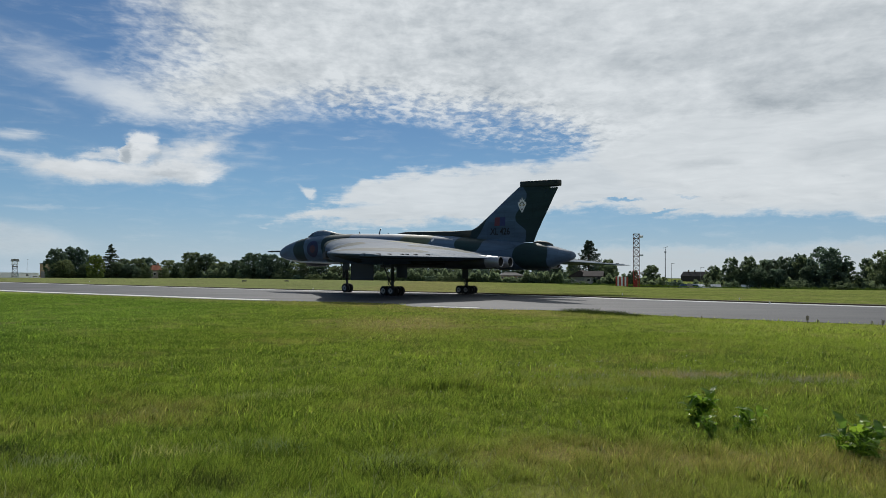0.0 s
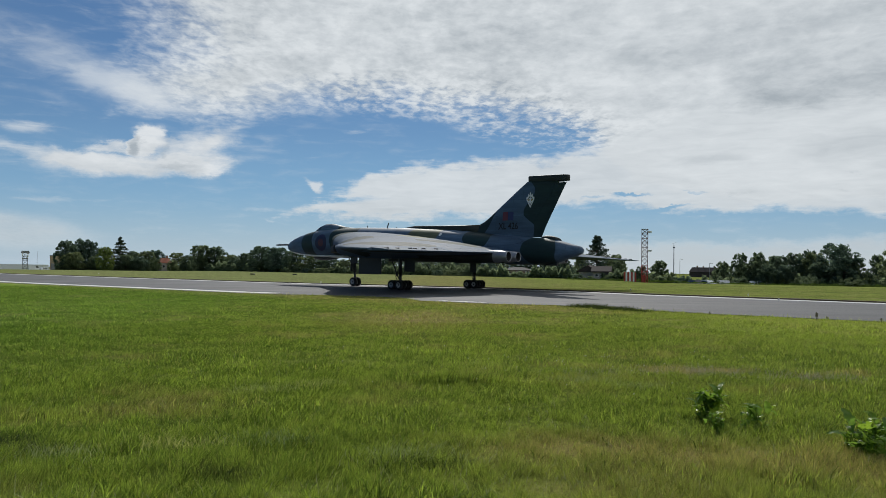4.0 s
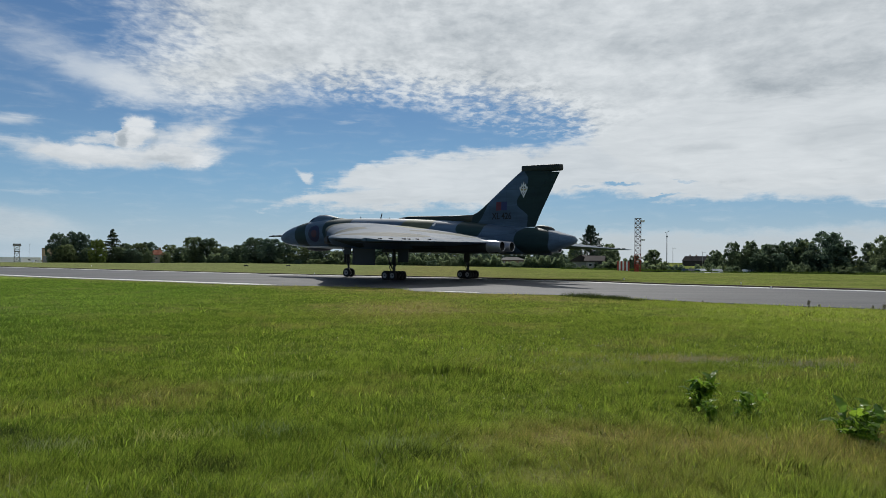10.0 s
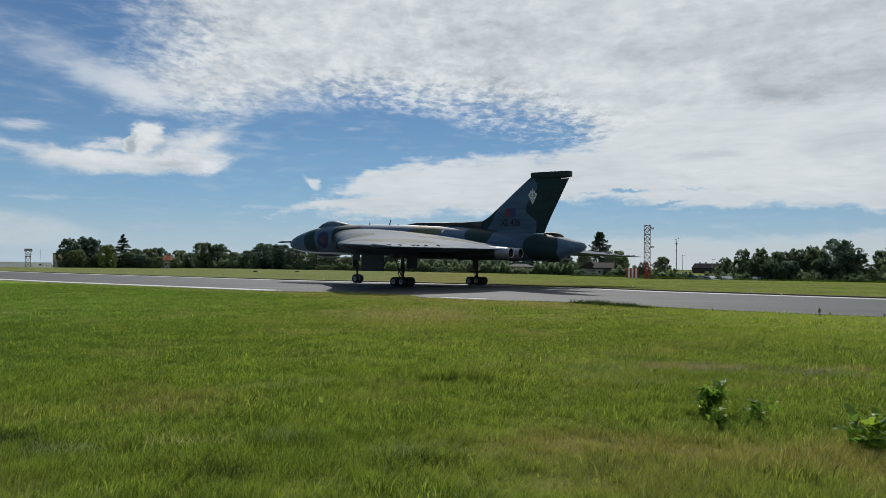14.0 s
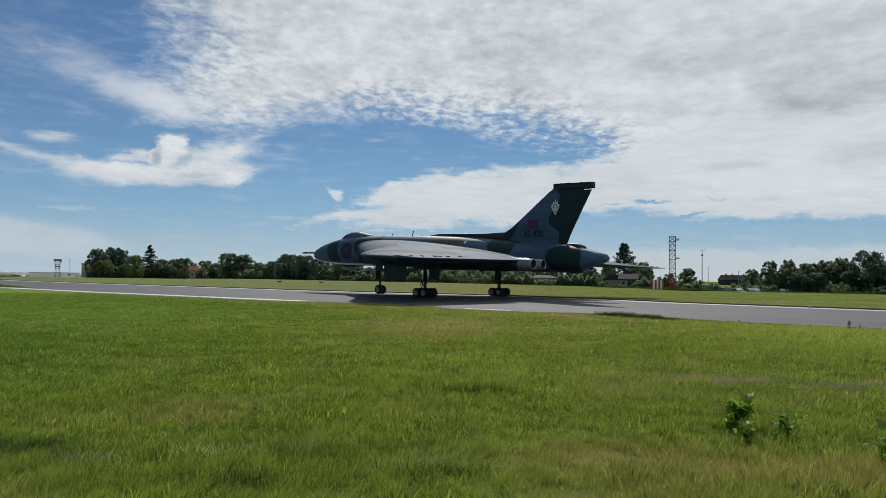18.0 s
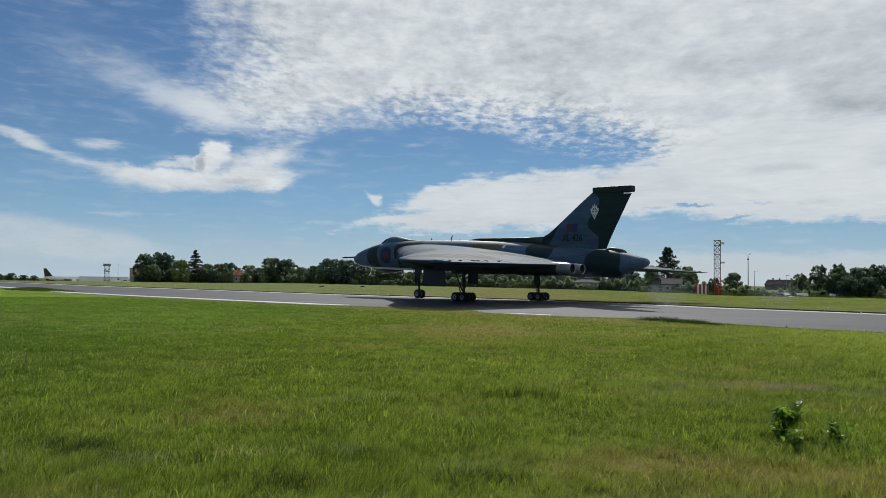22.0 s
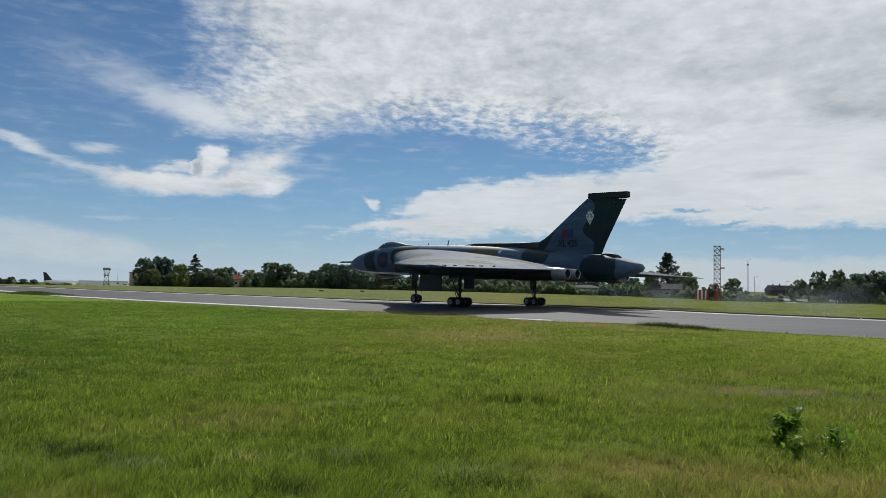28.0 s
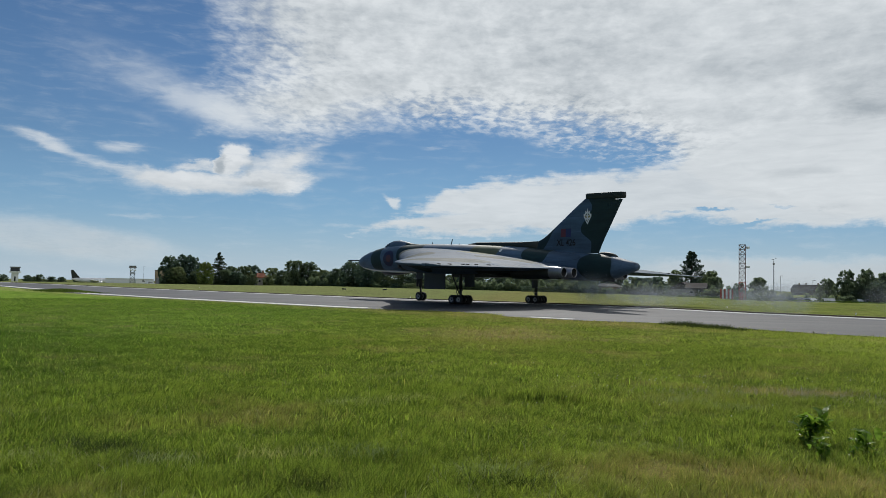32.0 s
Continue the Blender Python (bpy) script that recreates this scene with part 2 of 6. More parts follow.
    cover, colour = lay(both(bank, M(nt, "MULTIPLY_ADD", streak, 0.6, 0.7)), mixc(nt, rim, (0.49, 0.54, 0.575), (0.70, 0.72, 0.73)), cover, colour)
    # haze towards the ground
    haze = M(nt, "MULTIPLY", M(nt, "POWER", ramp(nt, el, 10.0, 0.0, 0.0, 1.0, False), 1.25), 0.95)
    veil = M(nt, "MULTIPLY", M(nt, "SUBTRACT", 1.0, cover), haze)
    cover = M(nt, "MINIMUM", 1.0, M(nt, "ADD", M(nt, "MULTIPLY", cover, 0.97), veil))
    colour = mixc(nt, M(nt, "DIVIDE", veil, M(nt, "MAXIMUM", cover, 0.001)), colour, mixc(nt, ramp(nt, el, 0.0, 6.5), (0.43, 0.54, 0.64), (0.21, 0.41, 0.67)))
    return cover, colour, el


world = bpy.data.worlds.new("sky")
scene.world = world
world.use_nodes = True
wn = world.node_tree
wn.nodes.clear()
way = N(wn, "ShaderNodeTexCoord").outputs["Generated"]
sky = N(wn, "ShaderNodeTexSky", {"sky_type": "NISHITA", "sun_disc": False, "sun_elevation": radians(SUN_EL), "sun_rotation": radians(SUN_AZ),
                                  "air_density": 1.0, "dust_density": 0.0, "ozone_density": 2.5}).outputs[0]
sky = mixc(wn, 1.0, sky, (0.70, 0.88, 1.06), "MULTIPLY")
blue = N(wn, "ShaderNodeBackground", None, Color=sky, Strength=0.051)
mask, colour, el = cloud_sky(wn, way)
white = N(wn, "ShaderNodeBackground", None, Color=colour, Strength=1.0)
DOME_TOP = 22.6  # degrees; above it the clouds belong to the world's sky
both = N(wn, "ShaderNodeMixShader", None, i0=M(wn, "MULTIPLY", mask, ramp(wn, el, DOME_TOP - 0.1, DOME_TOP + 0.1)), i1=blue.outputs[0], i2=white.outputs[0])
N(wn, "ShaderNodeOutputWorld", None, Surface=both.outputs[0])


def build_cloud_dome():
    """The drifting clouds low in the sky, far behind everything."""
    m = bpy.data.materials.new("drifting_clouds")
    m.use_nodes = True
    nt = m.node_tree
    nt.nodes.clear()
    way = N(nt, "ShaderNodeVectorMath", {"operation": "NORMALIZE"}, i0=N(nt, "ShaderNodeTexCoord").outputs["Object"]).outputs[0]
    mask, colour, el = cloud_sky(nt, way)
    glow = N(nt, "ShaderNodeEmission", None, Color=colour, Strength=1.0)
    mx = N(nt, "ShaderNodeMixShader", None, i0=mask, i1=N(nt, "ShaderNodeBsdfTransparent").outputs[0], i2=glow.outputs[0])
    N(nt, "ShaderNodeOutputMaterial", None, Surface=mx.outputs[0])
    m.cycles.emission_sampling = "NONE"
    verts, faces, n, rows = [], [], 96, 12
    for i in range(rows + 1):
        e = radians(-1.5 + (DOME_TOP + 1.5) * i / rows)
        for j in range(n):
            t = 2 * math.pi * j / n
            verts.append((4750 * math.cos(e) * math.sin(t), 4750 * math.cos(e) * math.cos(t), 4750 * math.sin(e)))
    for i in range(rows):
        for j in range(n):
            k = (j + 1) % n
            faces.append((i * n + j, i * n + k, (i + 1) * n + k, (i + 1) * n + j))
    me = bpy.data.meshes.new("backdrop_clouds")
    me.from_pydata(verts, [], faces)
    me.materials.append(m)
    me.polygons.foreach_set("use_smooth", [True] * len(me.polygons))
    return tagged(new("backdrop_clouds", me), "bright broken white and grey clouds in a blue sky", "clouds", kind="structure")


CLOUDS = build_cloud_dome()

sun = new("sun", bpy.data.lights.new("sun", "SUN"))
sun.data.energy, sun.data.angle, sun.data.color = 3.05, radians(0.6), (1.0, 0.965, 0.90)
_d = Vector((math.sin(radians(SUN_AZ)) * math.cos(radians(SUN_EL)), math.cos(radians(SUN_AZ)) * math.cos(radians(SUN_EL)), math.sin(radians(SUN_EL))))
sun.matrix_world = look(_d * 100, (0, 0, 0))
scene.view_settings.exposure = 0.0


# ---- materials ----
def material(name):
    m = bpy.data.materials.new(name)
    m.use_nodes = True
    nt = m.node_tree
    nt.nodes.clear()
    return m, nt


def finish(nt, shader):
    N(nt, "ShaderNodeOutputMaterial", None, Surface=shader)


def surface(name, colour, rough=0.6, metal=0.0, vary=0.25, scale=3.0, bump=0.0, fine=40.0, spec=0.5):
    """Paint, metal, rubber: a colour with stains at two scales."""
    m, nt = material(name)
    pos = N(nt, "ShaderNodeTexCoord").outputs["Object"]
    a, b = tex(nt, pos, scale, 5.0, 0.6), tex(nt, pos, fine, 3.0, 0.6)
    k = M(nt, "ADD", M(nt, "MULTIPLY", M(nt, "SUBTRACT", a, 0.5), 2.0 * vary), M(nt, "MULTIPLY", M(nt, "SUBTRACT", b, 0.5), vary))
    lum = M(nt, "ADD", 1.0, k)
    col = N(nt, "ShaderNodeVectorMath", {"operation": "SCALE"}, i0=colour, Scale=lum).outputs[0]
    rg = M(nt, "MULTIPLY_ADD", a, 0.25, rough - 0.12, clamp=True)
    s = N(nt, "ShaderNodeBsdfPrincipled", None, Base_Color=col, Roughness=rg, Metallic=metal, Specular_IOR_Level=spec)
    if bump:
        bn = N(nt, "ShaderNodeBump", None, Strength=bump, Distance=0.02, Height=b)
        nt.links.new(bn.outputs[0], s.inputs["Normal"])
    finish(nt, s.outputs[0])
    return m


def leafy(name, dark, light, scale=0.4, through_light=0.35, gloss=0.12):
    """Leaves or blades: colour by clump, light shining through."""
    m, nt = material(name)
    pos = N(nt, "ShaderNodeNewGeometry")
    big = tex(nt, pos.outputs["Position"], scale, 4.0, 0.6)
    isl = pos.outputs["Random Per Island"]
    f = ramp(nt, M(nt, "ADD", M(nt, "MULTIPLY", isl, 0.5), M(nt, "MULTIPLY", big, 0.8)), 0.25, 1.0)
    each = N(nt, "ShaderNodeObjectInfo").outputs["Random"]
    col = mixc(nt, f, dark, light)
    col = mixc(nt, 1.0, col, mixc(nt, each, (0.72, 0.80, 0.95), (1.35, 1.22, 0.95)), "MULTIPLY")
    d = N(nt, "ShaderNodeBsdfPrincipled", None, Base_Color=col, Roughness=0.8 if gloss < 0.2 else 0.35, Specular_IOR_Level=gloss)
    t = N(nt, "ShaderNodeBsdfTranslucent", None, Color=col)
    mx = N(nt, "ShaderNodeMixShader", None, i0=through_light, i1=d.outputs[0], i2=t.outputs[0])
    finish(nt, mx.outputs[0])
    return m


GRASS_DARK, GRASS_LIGHT, STRAW = (0.062, 0.103, 0.020), (0.268, 0.336, 0.068), (0.34, 0.27, 0.14)


def grass_colour(nt, pos, jitter=None):
    big = tex(nt, pos, 0.12, 5.0, 0.6)
    mid = tex(nt, pos, 1.1, 5.0, 0.68)
    near = N(nt, "ShaderNodeVectorMath", {"operation": "MULTIPLY_ADD"}, i0=N(nt, "ShaderNodeTexNoise", None, Vector=pos, Scale=0.8, Detail=4.0).outputs["Color"], i1=(1.6, 1.6, 0), i2=pos).outputs[0]
    G = lambda *a: blob(nt, near, *a)
    worn = total(nt, [(0.48, ramp(nt, tex(nt, N(nt, "ShaderNodeVectorMath", {"operation": "ADD"}, i0=pos, i1=(31.0, 7.0, 0.0)).outputs[0], 0.42, 5.0, 0.65), 0.49, 0.74)), (0.06, ramp(nt, N(nt, "ShaderNodeSeparateXYZ", None, Vector=pos).outputs[0], -4.0, 2.0)),
                      (0.9, G(4.6, 13.0, 1.3, 0.55, 8, 0.8)), (0.7, G(6.9, 12.8, 0.9, 0.45, 0, 0.8)), (0.6, G(-0.4, 25.0, 3.8, 8.0, 0, 0.95)), (0.40, G(2.4, 7.2, 2.6, 0.9, 0, 0.9)), (0.42, G(4.4, 7.0, 2.6, 1.5, 0, 0.9)), (0.35, G(2.0, 6.2, 1.6, 0.8, 0, 0.9)), (0.3, G(2.9, 13.2, 1.2, 0.5, 0, 0.9)), (0.5, G(-3.0, 9.8, 0.35, 0.2, 0, 0.9))])
    # dry verge along the runway
    p = N(nt, "ShaderNodeVectorMath", {"operation": "DOT_PRODUCT"}, i0=N(nt, "ShaderNodeVectorMath", {"operation": "SUBTRACT"}, i0=pos, i1=(-0.854, 61.441, 0.0)).outputs[0], i1=(-0.6036, -0.7973, 0.0)).outputs["Value"]
    edge = M(nt, "MULTIPLY", M(nt, "MULTIPLY", ramp(nt, p, 25.0, 20.5), ramp(nt, p, 15.5, 17.0)), ramp(nt, N(nt, "ShaderNodeSeparateXYZ", None, Vector=pos).outputs[0], 3.0, 8.0, 1.0, 0.15))
    worn = M(nt, "ADD", worn, M(nt, "MULTIPLY", edge, ramp(nt, mid, 0.3, 0.6, 0.1, 0.55)))
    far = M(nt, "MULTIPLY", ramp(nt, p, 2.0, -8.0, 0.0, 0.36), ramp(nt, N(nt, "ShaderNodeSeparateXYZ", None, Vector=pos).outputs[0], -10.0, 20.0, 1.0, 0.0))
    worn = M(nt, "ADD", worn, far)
    v = M(nt, "ADD", M(nt, "MULTIPLY", big, 0.6), M(nt, "MULTIPLY_ADD", mid, 1.15, -0.32))
    v = total(nt, [(1.0, v), (0.75, M(nt, "SUBTRACT", tex(nt, pos, 8.0, 3.0, 0.6), 0.5)), (0.45, M(nt, "SUBTRACT", tex(nt, pos, 26.0, 2.0, 0.6), 0.5)), (0.32, G(16.0, 24.0, 14.0, 15.0, 0, 0.9)), (0.10, G(3.0, 5.0, 7.0, 3.0, 0, 0.9)), (-0.16, G(-13.0, 15.0, 12.0, 12.0, 0, 0.9))])  # broad patches: paler to the right and close by, darker to the left
    if jitter is not None:
        v = M(nt, "MULTIPLY_ADD", M(nt, "SUBTRACT", jitter, 0.5), 1.0, v)
        worn = M(nt, "MULTIPLY", worn, ramp(nt, M(nt, "FRACT", M(nt, "MULTIPLY", jitter, 7.3)), 0.05, 0.7, 0.15, 1.3))
        worn = M(nt, "MULTIPLY_ADD", ramp(nt, jitter, 0.92, 0.97), 0.6, worn)
    col = mixc(nt, ramp(nt, v, 0.2, 0.95), GRASS_DARK, GRASS_LIGHT)
    col = mixc(nt, M(nt, "MINIMUM", worn, 0.9), col, STRAW)
    lush = ramp(nt, N(nt, "ShaderNodeSeparateXYZ", None, Vector=near).outputs[0], -3.0, -12.0, 0.0, 0.6)
    col = mixc(nt, lush, col, mixc(nt, 1.0, col, (0.76, 0.98, 1.0), "MULTIPLY"))
    if jitter is not None:  # young and old blades
        k = ramp(nt, M(nt, "FRACT", M(nt, "MULTIPLY", jitter, 13.7)), 0.0, 1.0, 0.48, 1.58, False)
        col = N(nt, "ShaderNodeVectorMath", {"operation": "SCALE"}, i0=col, Scale=k).outputs[0]
    return col


def make_ground_material():
    m, nt = material("meadow")
    pos = N(nt, "ShaderNodeNewGeometry").outputs["Position"]
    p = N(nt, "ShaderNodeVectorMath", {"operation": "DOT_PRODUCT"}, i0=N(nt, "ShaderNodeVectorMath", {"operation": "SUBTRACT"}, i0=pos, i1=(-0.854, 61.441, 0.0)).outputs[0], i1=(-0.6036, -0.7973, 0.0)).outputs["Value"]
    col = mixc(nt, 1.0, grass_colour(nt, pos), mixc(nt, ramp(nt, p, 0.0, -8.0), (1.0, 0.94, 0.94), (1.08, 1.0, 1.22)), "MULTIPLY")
    col = mixc(nt, M(nt, "MULTIPLY", ramp(nt, N(nt, "ShaderNodeSeparateXYZ", None, Vector=pos).outputs[0], -22.0, -34.0), ramp(nt, p, 12.0, 16.0)), col, mixc(nt, 1.0, col, (1.35, 1.45, 1.2), "MULTIPLY"))  # left stretch without blades: colour brightened to stand in for the lit sward
    bl = tex(nt, pos, 18.0, 5.0, 0.7)
    col = mixc(nt, 1.0, col, N(nt, "ShaderNodeCombineColor", None, Red=ramp(nt, bl, 0.2, 0.8, 0.55, 1.3), Green=ramp(nt, bl, 0.2, 0.8, 0.6, 1.3), Blue=ramp(nt, bl, 0.2, 0.8, 0.6, 1.2)).outputs[0], "MULTIPLY")
    s = N(nt, "ShaderNodeBsdfPrincipled", None, Base_Color=col, Roughness=0.95, Specular_IOR_Level=0.0)
    bn = N(nt, "ShaderNodeBump", None, Strength=0.8, Distance=0.08, Height=bl)
    nt.links.new(bn.outputs[0], s.inputs["Normal"])
    finish(nt, s.outputs[0])
    return m


def make_blade_material():
    m, nt = material("grass_blades")
    g = N(nt, "ShaderNodeNewGeometry")
    col = grass_colour(nt, g.outputs["Position"], g.outputs["Random Per Island"])
    d = N(nt, "ShaderNodeBsdfPrincipled", None, Base_Color=col, Roughness=0.6, Specular_IOR_Level=0.16)
    t = N(nt, "ShaderNodeBsdfTranslucent", None, Color=mixc(nt, 1.0, col, (1.25, 1.35, 0.7), "MULTIPLY"))
    finish(nt, N(nt, "ShaderNodeMixShader", None, i0=0.5, i1=d.outputs[0], i2=t.outputs[0]).outputs[0])
    return m


def make_asphalt():
    m, nt = material("asphalt")
    pos = N(nt, "ShaderNodeNewGeometry").outputs["Position"]
    along = N(nt, "ShaderNodeMapping", None, Vector=pos, Rotation=(0, 0, radians(37.13)), Scale=(0.04, 0.5, 1)).outputs[0]
    a, b, c = tex(nt, pos, 0.15, 5, 0.6), tex(nt, pos, 60.0, 3, 0.7), tex(nt, along, 1.0, 5, 0.6)
    v = total(nt, [(0.35, a), (0.25, b), (0.4, c)])
    col = mixc(nt, ramp(nt, v, 0.3, 0.7), (0.063, 0.065, 0.071), (0.120, 0.122, 0.128))
    s = N(nt, "ShaderNodeBsdfPrincipled", None, Base_Color=col, Roughness=0.8, Specular_IOR_Level=0.22)
    bn = N(nt, "ShaderNodeBump", None, Strength=0.4, Distance=0.01, Height=b)
    nt.links.new(bn.outputs[0], s.inputs["Normal"])
    finish(nt, s.outputs[0])
    return m


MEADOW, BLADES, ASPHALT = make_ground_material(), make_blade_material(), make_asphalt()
LINE = surface("pale_concrete_strip", (0.50, 0.50, 0.48), 0.85, vary=0.35, scale=0.6)
WHITELINE = surface("worn_white_marking", (0.66, 0.65, 0.62), 0.8, vary=0.25, scale=0.6)
LIP_SHADE = surface("grass_lip_shade", (0.09, 0.065, 0.04), 0.95, vary=0.3, scale=2.0)


# camouflage of the aircraft: fields in its own space, x forward, z up
GREEN, GREY = (0.012, 0.028, 0.029), (0.056, 0.093, 0.143)


def make_camo(name, gloss, r0, r1, fade=1.0, fin=False, wear=0.7):
    m, nt = material(name)
    pos = N(nt, "ShaderNodeTexCoord").outputs["Object"]
    sep = N(nt, "ShaderNodeSeparateXYZ", None, Vector=pos)
    x, y, z = sep.outputs
    side = N(nt, "ShaderNodeCombineXYZ", None, X=x, Y=z, Z=0.0).outputs[0]
    wob = N(nt, "ShaderNodeTexNoise", None, Vector=pos, Scale=0.5, Detail=2.0).outputs["Color"]
    side = N(nt, "ShaderNodeVectorMath", {"operation": "MULTIPLY_ADD"}, i0=wob, i1=(0.8, 0.5, 0), i2=side).outputs[0]
    side = N(nt, "ShaderNodeVectorMath", {"operation": "SUBTRACT"}, i0=side, i1=(0.4, 0.25, 0)).outputs[0]
    B = lambda cx, cy, rx, ry, t=0: blob(nt, side, cx, cy, rx, ry, t, 0.06)
    body = [B(13.9, 3.9, 0.75, 3.0, -6), B(9.5, 4.0, 1.5, 3.0, 0), B(-10.0, 7.45, 1.8, 1.5), B(-9.35, 5.9, 1.75, 0.95), B(-10.6, 5.2, 2.6, 1.25),
            B(-3.9, 5.25, 1.0, 0.5, 20), B(-4.35, 4.15, 1.25, 1.3, -20), B(-9.5, 2.9, 1.3, 1.2)]
    if fin:  # green rear half with a bulging front edge, and a green root
        sx, sz = N(nt, "ShaderNodeSeparateXYZ", None, Vector=side).outputs[:2]
        rim = total(nt, [(0.95, M(nt, "MULTIPLY", ramp(nt, sz, 4.75, 5.65), ramp(nt, sz, 7.15, 5.85))), (0.35, ramp(nt, sz, 7.4, 8.1)), (-8.68, 1.0)])
        root = M(nt, "MULTIPLY_ADD", M(nt, "SUBTRACT", sz, 3.8), -0.53, -4.3)
        body = [ramp(nt, M(nt, "SUBTRACT", rim, sx), -0.03, 0.03), ramp(nt, M(nt, "SUBTRACT", sx, root), -0.03, 0.03)]
    far = M(nt, "GREATER_THAN", M(nt, "ABSOLUTE", y), 2.6)
    top = N(nt, "ShaderNodeCombineXYZ", None, X=x, Y=M(nt, "ABSOLUTE", y), Z=0.0).outputs[0]
    top = N(nt, "ShaderNodeVectorMath", {"operation": "MULTIPLY_ADD"}, i0=wob, i1=(2.0, 2.0, 0), i2=top).outputs[0]
    T = lambda cx, cy, rx, ry, t=0: blob(nt, top, cx, cy, rx, ry, t, 0.04)
    g = w = None
    for b in body:
        g = b if g is None else M(nt, "MAXIMUM", g, b)
    for b in (T(12.0, 3.0, 2.6, 4.0, 20), T(-3.0, 5.0, 2.4, 2.2, 30), T(-4.5, 13.0, 2.0, 3.0, -20), T(3.5, 8.0, 1.5, 2.0, 30)):
        w = b if w is None else M(nt, "MAXIMUM", w, b)
    g = M(nt, "ADD", M(nt, "MULTIPLY", w, far), M(nt, "MULTIPLY", g, M(nt, "SUBTRACT", 1.0, far)))
    stain = tex(nt, N(nt, "ShaderNodeMapping", None, Vector=pos, Scale=(0.12, 1.1, 1.1)).outputs[0], 1.6, 7.0, 0.68)
    fine = tex(nt, pos, 30.0, 3.0, 0.6)
    col = mixc(nt, g, GREY, GREEN)
    # green camouflage band, its colour lightened for the sky's sheen on it
    sheen_green = B(0.75, 4.4, 1.5, 1.3, -14)
    col = mixc(nt, M(nt, "MULTIPLY", sheen_green, M(nt, "LESS_THAN", M(nt, "ABSOLUTE", y), 3.0)), col, (0.075, 0.088, 0.055))
    k = M(nt, "MULTIPLY", M(nt, "MULTIPLY_ADD", ramp(nt, stain, 0.25, 0.75), wear, M(nt, "MULTIPLY_ADD", fine, 0.2, 0.9 - wear / 2)), fade)
    col = N(nt, "ShaderNodeVectorMath", {"operation": "SCALE"}, i0=col, Scale=k).outputs[0]
    # skin panels: shallow seams between sheets, each sheet a little different
    sheet = N(nt, "ShaderNodeTexBrick", {"offset": 0.37}, Vector=N(nt, "ShaderNodeCombineXYZ", None, X=x, Y=M(nt, "ADD", M(nt, "ABSOLUTE", y), z), Z=0.0).outputs[0],
              Color1=(0.92, 0.92, 0.92, 1), Color2=(1.07, 1.07, 1.07, 1), Mortar=(0.68, 0.68, 0.68, 1), Scale=1.0, Mortar_Size=0.012, Mortar_Smooth=0.3, Brick_Width=2.3, Row_Height=1.15)
    col = mixc(nt, 1.0, col, sheet.outputs["Color"], "MULTIPLY")
    bn = N(nt, "ShaderNodeBump", {"invert": True}, Strength=0.5, Distance=0.01, Height=sheet.outputs["Fac"])
    dent = N(nt, "ShaderNodeBump", None, Strength=0.35, Distance=0.05, Height=tex(nt, N(nt, "ShaderNodeMapping", None, Vector=pos, Scale=(1.0, 0.35, 1.0)).outputs[0], 1.7, 2.0, 0.5), Normal=bn.outputs[0])
    s = N(nt, "ShaderNodeBsdfPrincipled", None, Base_Color=col, Roughness=ramp(nt, stain, 0.3, 0.7, r0, r1), Specular_IOR_Level=gloss, Normal=dent.outputs[0])
    finish(nt, s.outputs[0])
    return m


CAMO = make_camo("camouflage_paint", 0.22, 0.46, 0.64, 1.25)
FINSKIN = make_camo("fin_camouflage_paint", 0.28, 0.5, 0.7, 1.12, True)
WINGSKIN = make_camo("worn_wing_paint", 0.095, 0.67, 0.78, 1.1, wear=0.35)
UNDERSIDE = surface("dark_underside_paint", (0.025, 0.03, 0.036), 0.55, vary=0.3, scale=1.2)
BARE = surface("bare_heat_stained_metal", (0.36, 0.37, 0.40), 0.40, 0.75, vary=0.25, scale=2.5)
SOOT_AND_SHADE = surface("soot_and_shade_black", (0.012, 0.012, 0.012), 0.8)
TYRE = surface("black_rubber", (0.018, 0.018, 0.019), 0.8, vary=0.3, scale=8)
HUB = surface("pale_wheel_hub", (0.38, 0.39, 0.40), 0.5, 0.3, vary=0.3, scale=10)
STRUT = surface("grey_gear_metal", (0.05, 0.055, 0.06), 0.5, 0.4, vary=0.3, scale=6)
GLASS = surface("dark_cockpit_glass", (0.01, 0.012, 0.014), 0.08, vary=0.05, spec=0.8)

PALE = surface("pale_grey_paint", (0.38, 0.39, 0.40), 0.5, vary=0.2, scale=2)
DARKGREEN = surface("dark_green_paint", (0.012, 0.018, 0.014), 0.6, vary=0.3, scale=2)
ROUNDELBLUE = surface("faded_dark_blue_paint", (0.008, 0.010, 0.050), 0.5, vary=0.2)
ROUNDELRED = surface("faded_dark_red_paint", (0.062, 0.014, 0.030), 0.5, vary=0.2)
REDPAINT = surface("dull_red_paint", (0.115, 0.018, 0.032), 0.5, vary=0.2)
BLUEPAINT = surface("dull_blue_paint", (0.020, 0.026, 0.105), 0.5, vary=0.2)
WHITEPAINT = surface("white_paint", (0.72, 0.73, 0.72), 0.5, vary=0.1)
OCHRE = surface("dull_gold_paint", (0.30, 0.24, 0.10), 0.5, vary=0.2)


# ---- helpers for building ----
def mesh_of(name, verts, faces, mats=(), smooth=False, mat_ids=None):
    me = bpy.data.meshes.new(name)
    me.from_pydata(verts, [], faces)
    for m in mats:
        me.materials.append(m)
    if mat_ids is not None:
        me.polygons.foreach_set("material_index", mat_ids)
    if smooth:
        me.polygons.foreach_set("use_smooth", [True] * len(me.polygons))
    me.update()
    return me


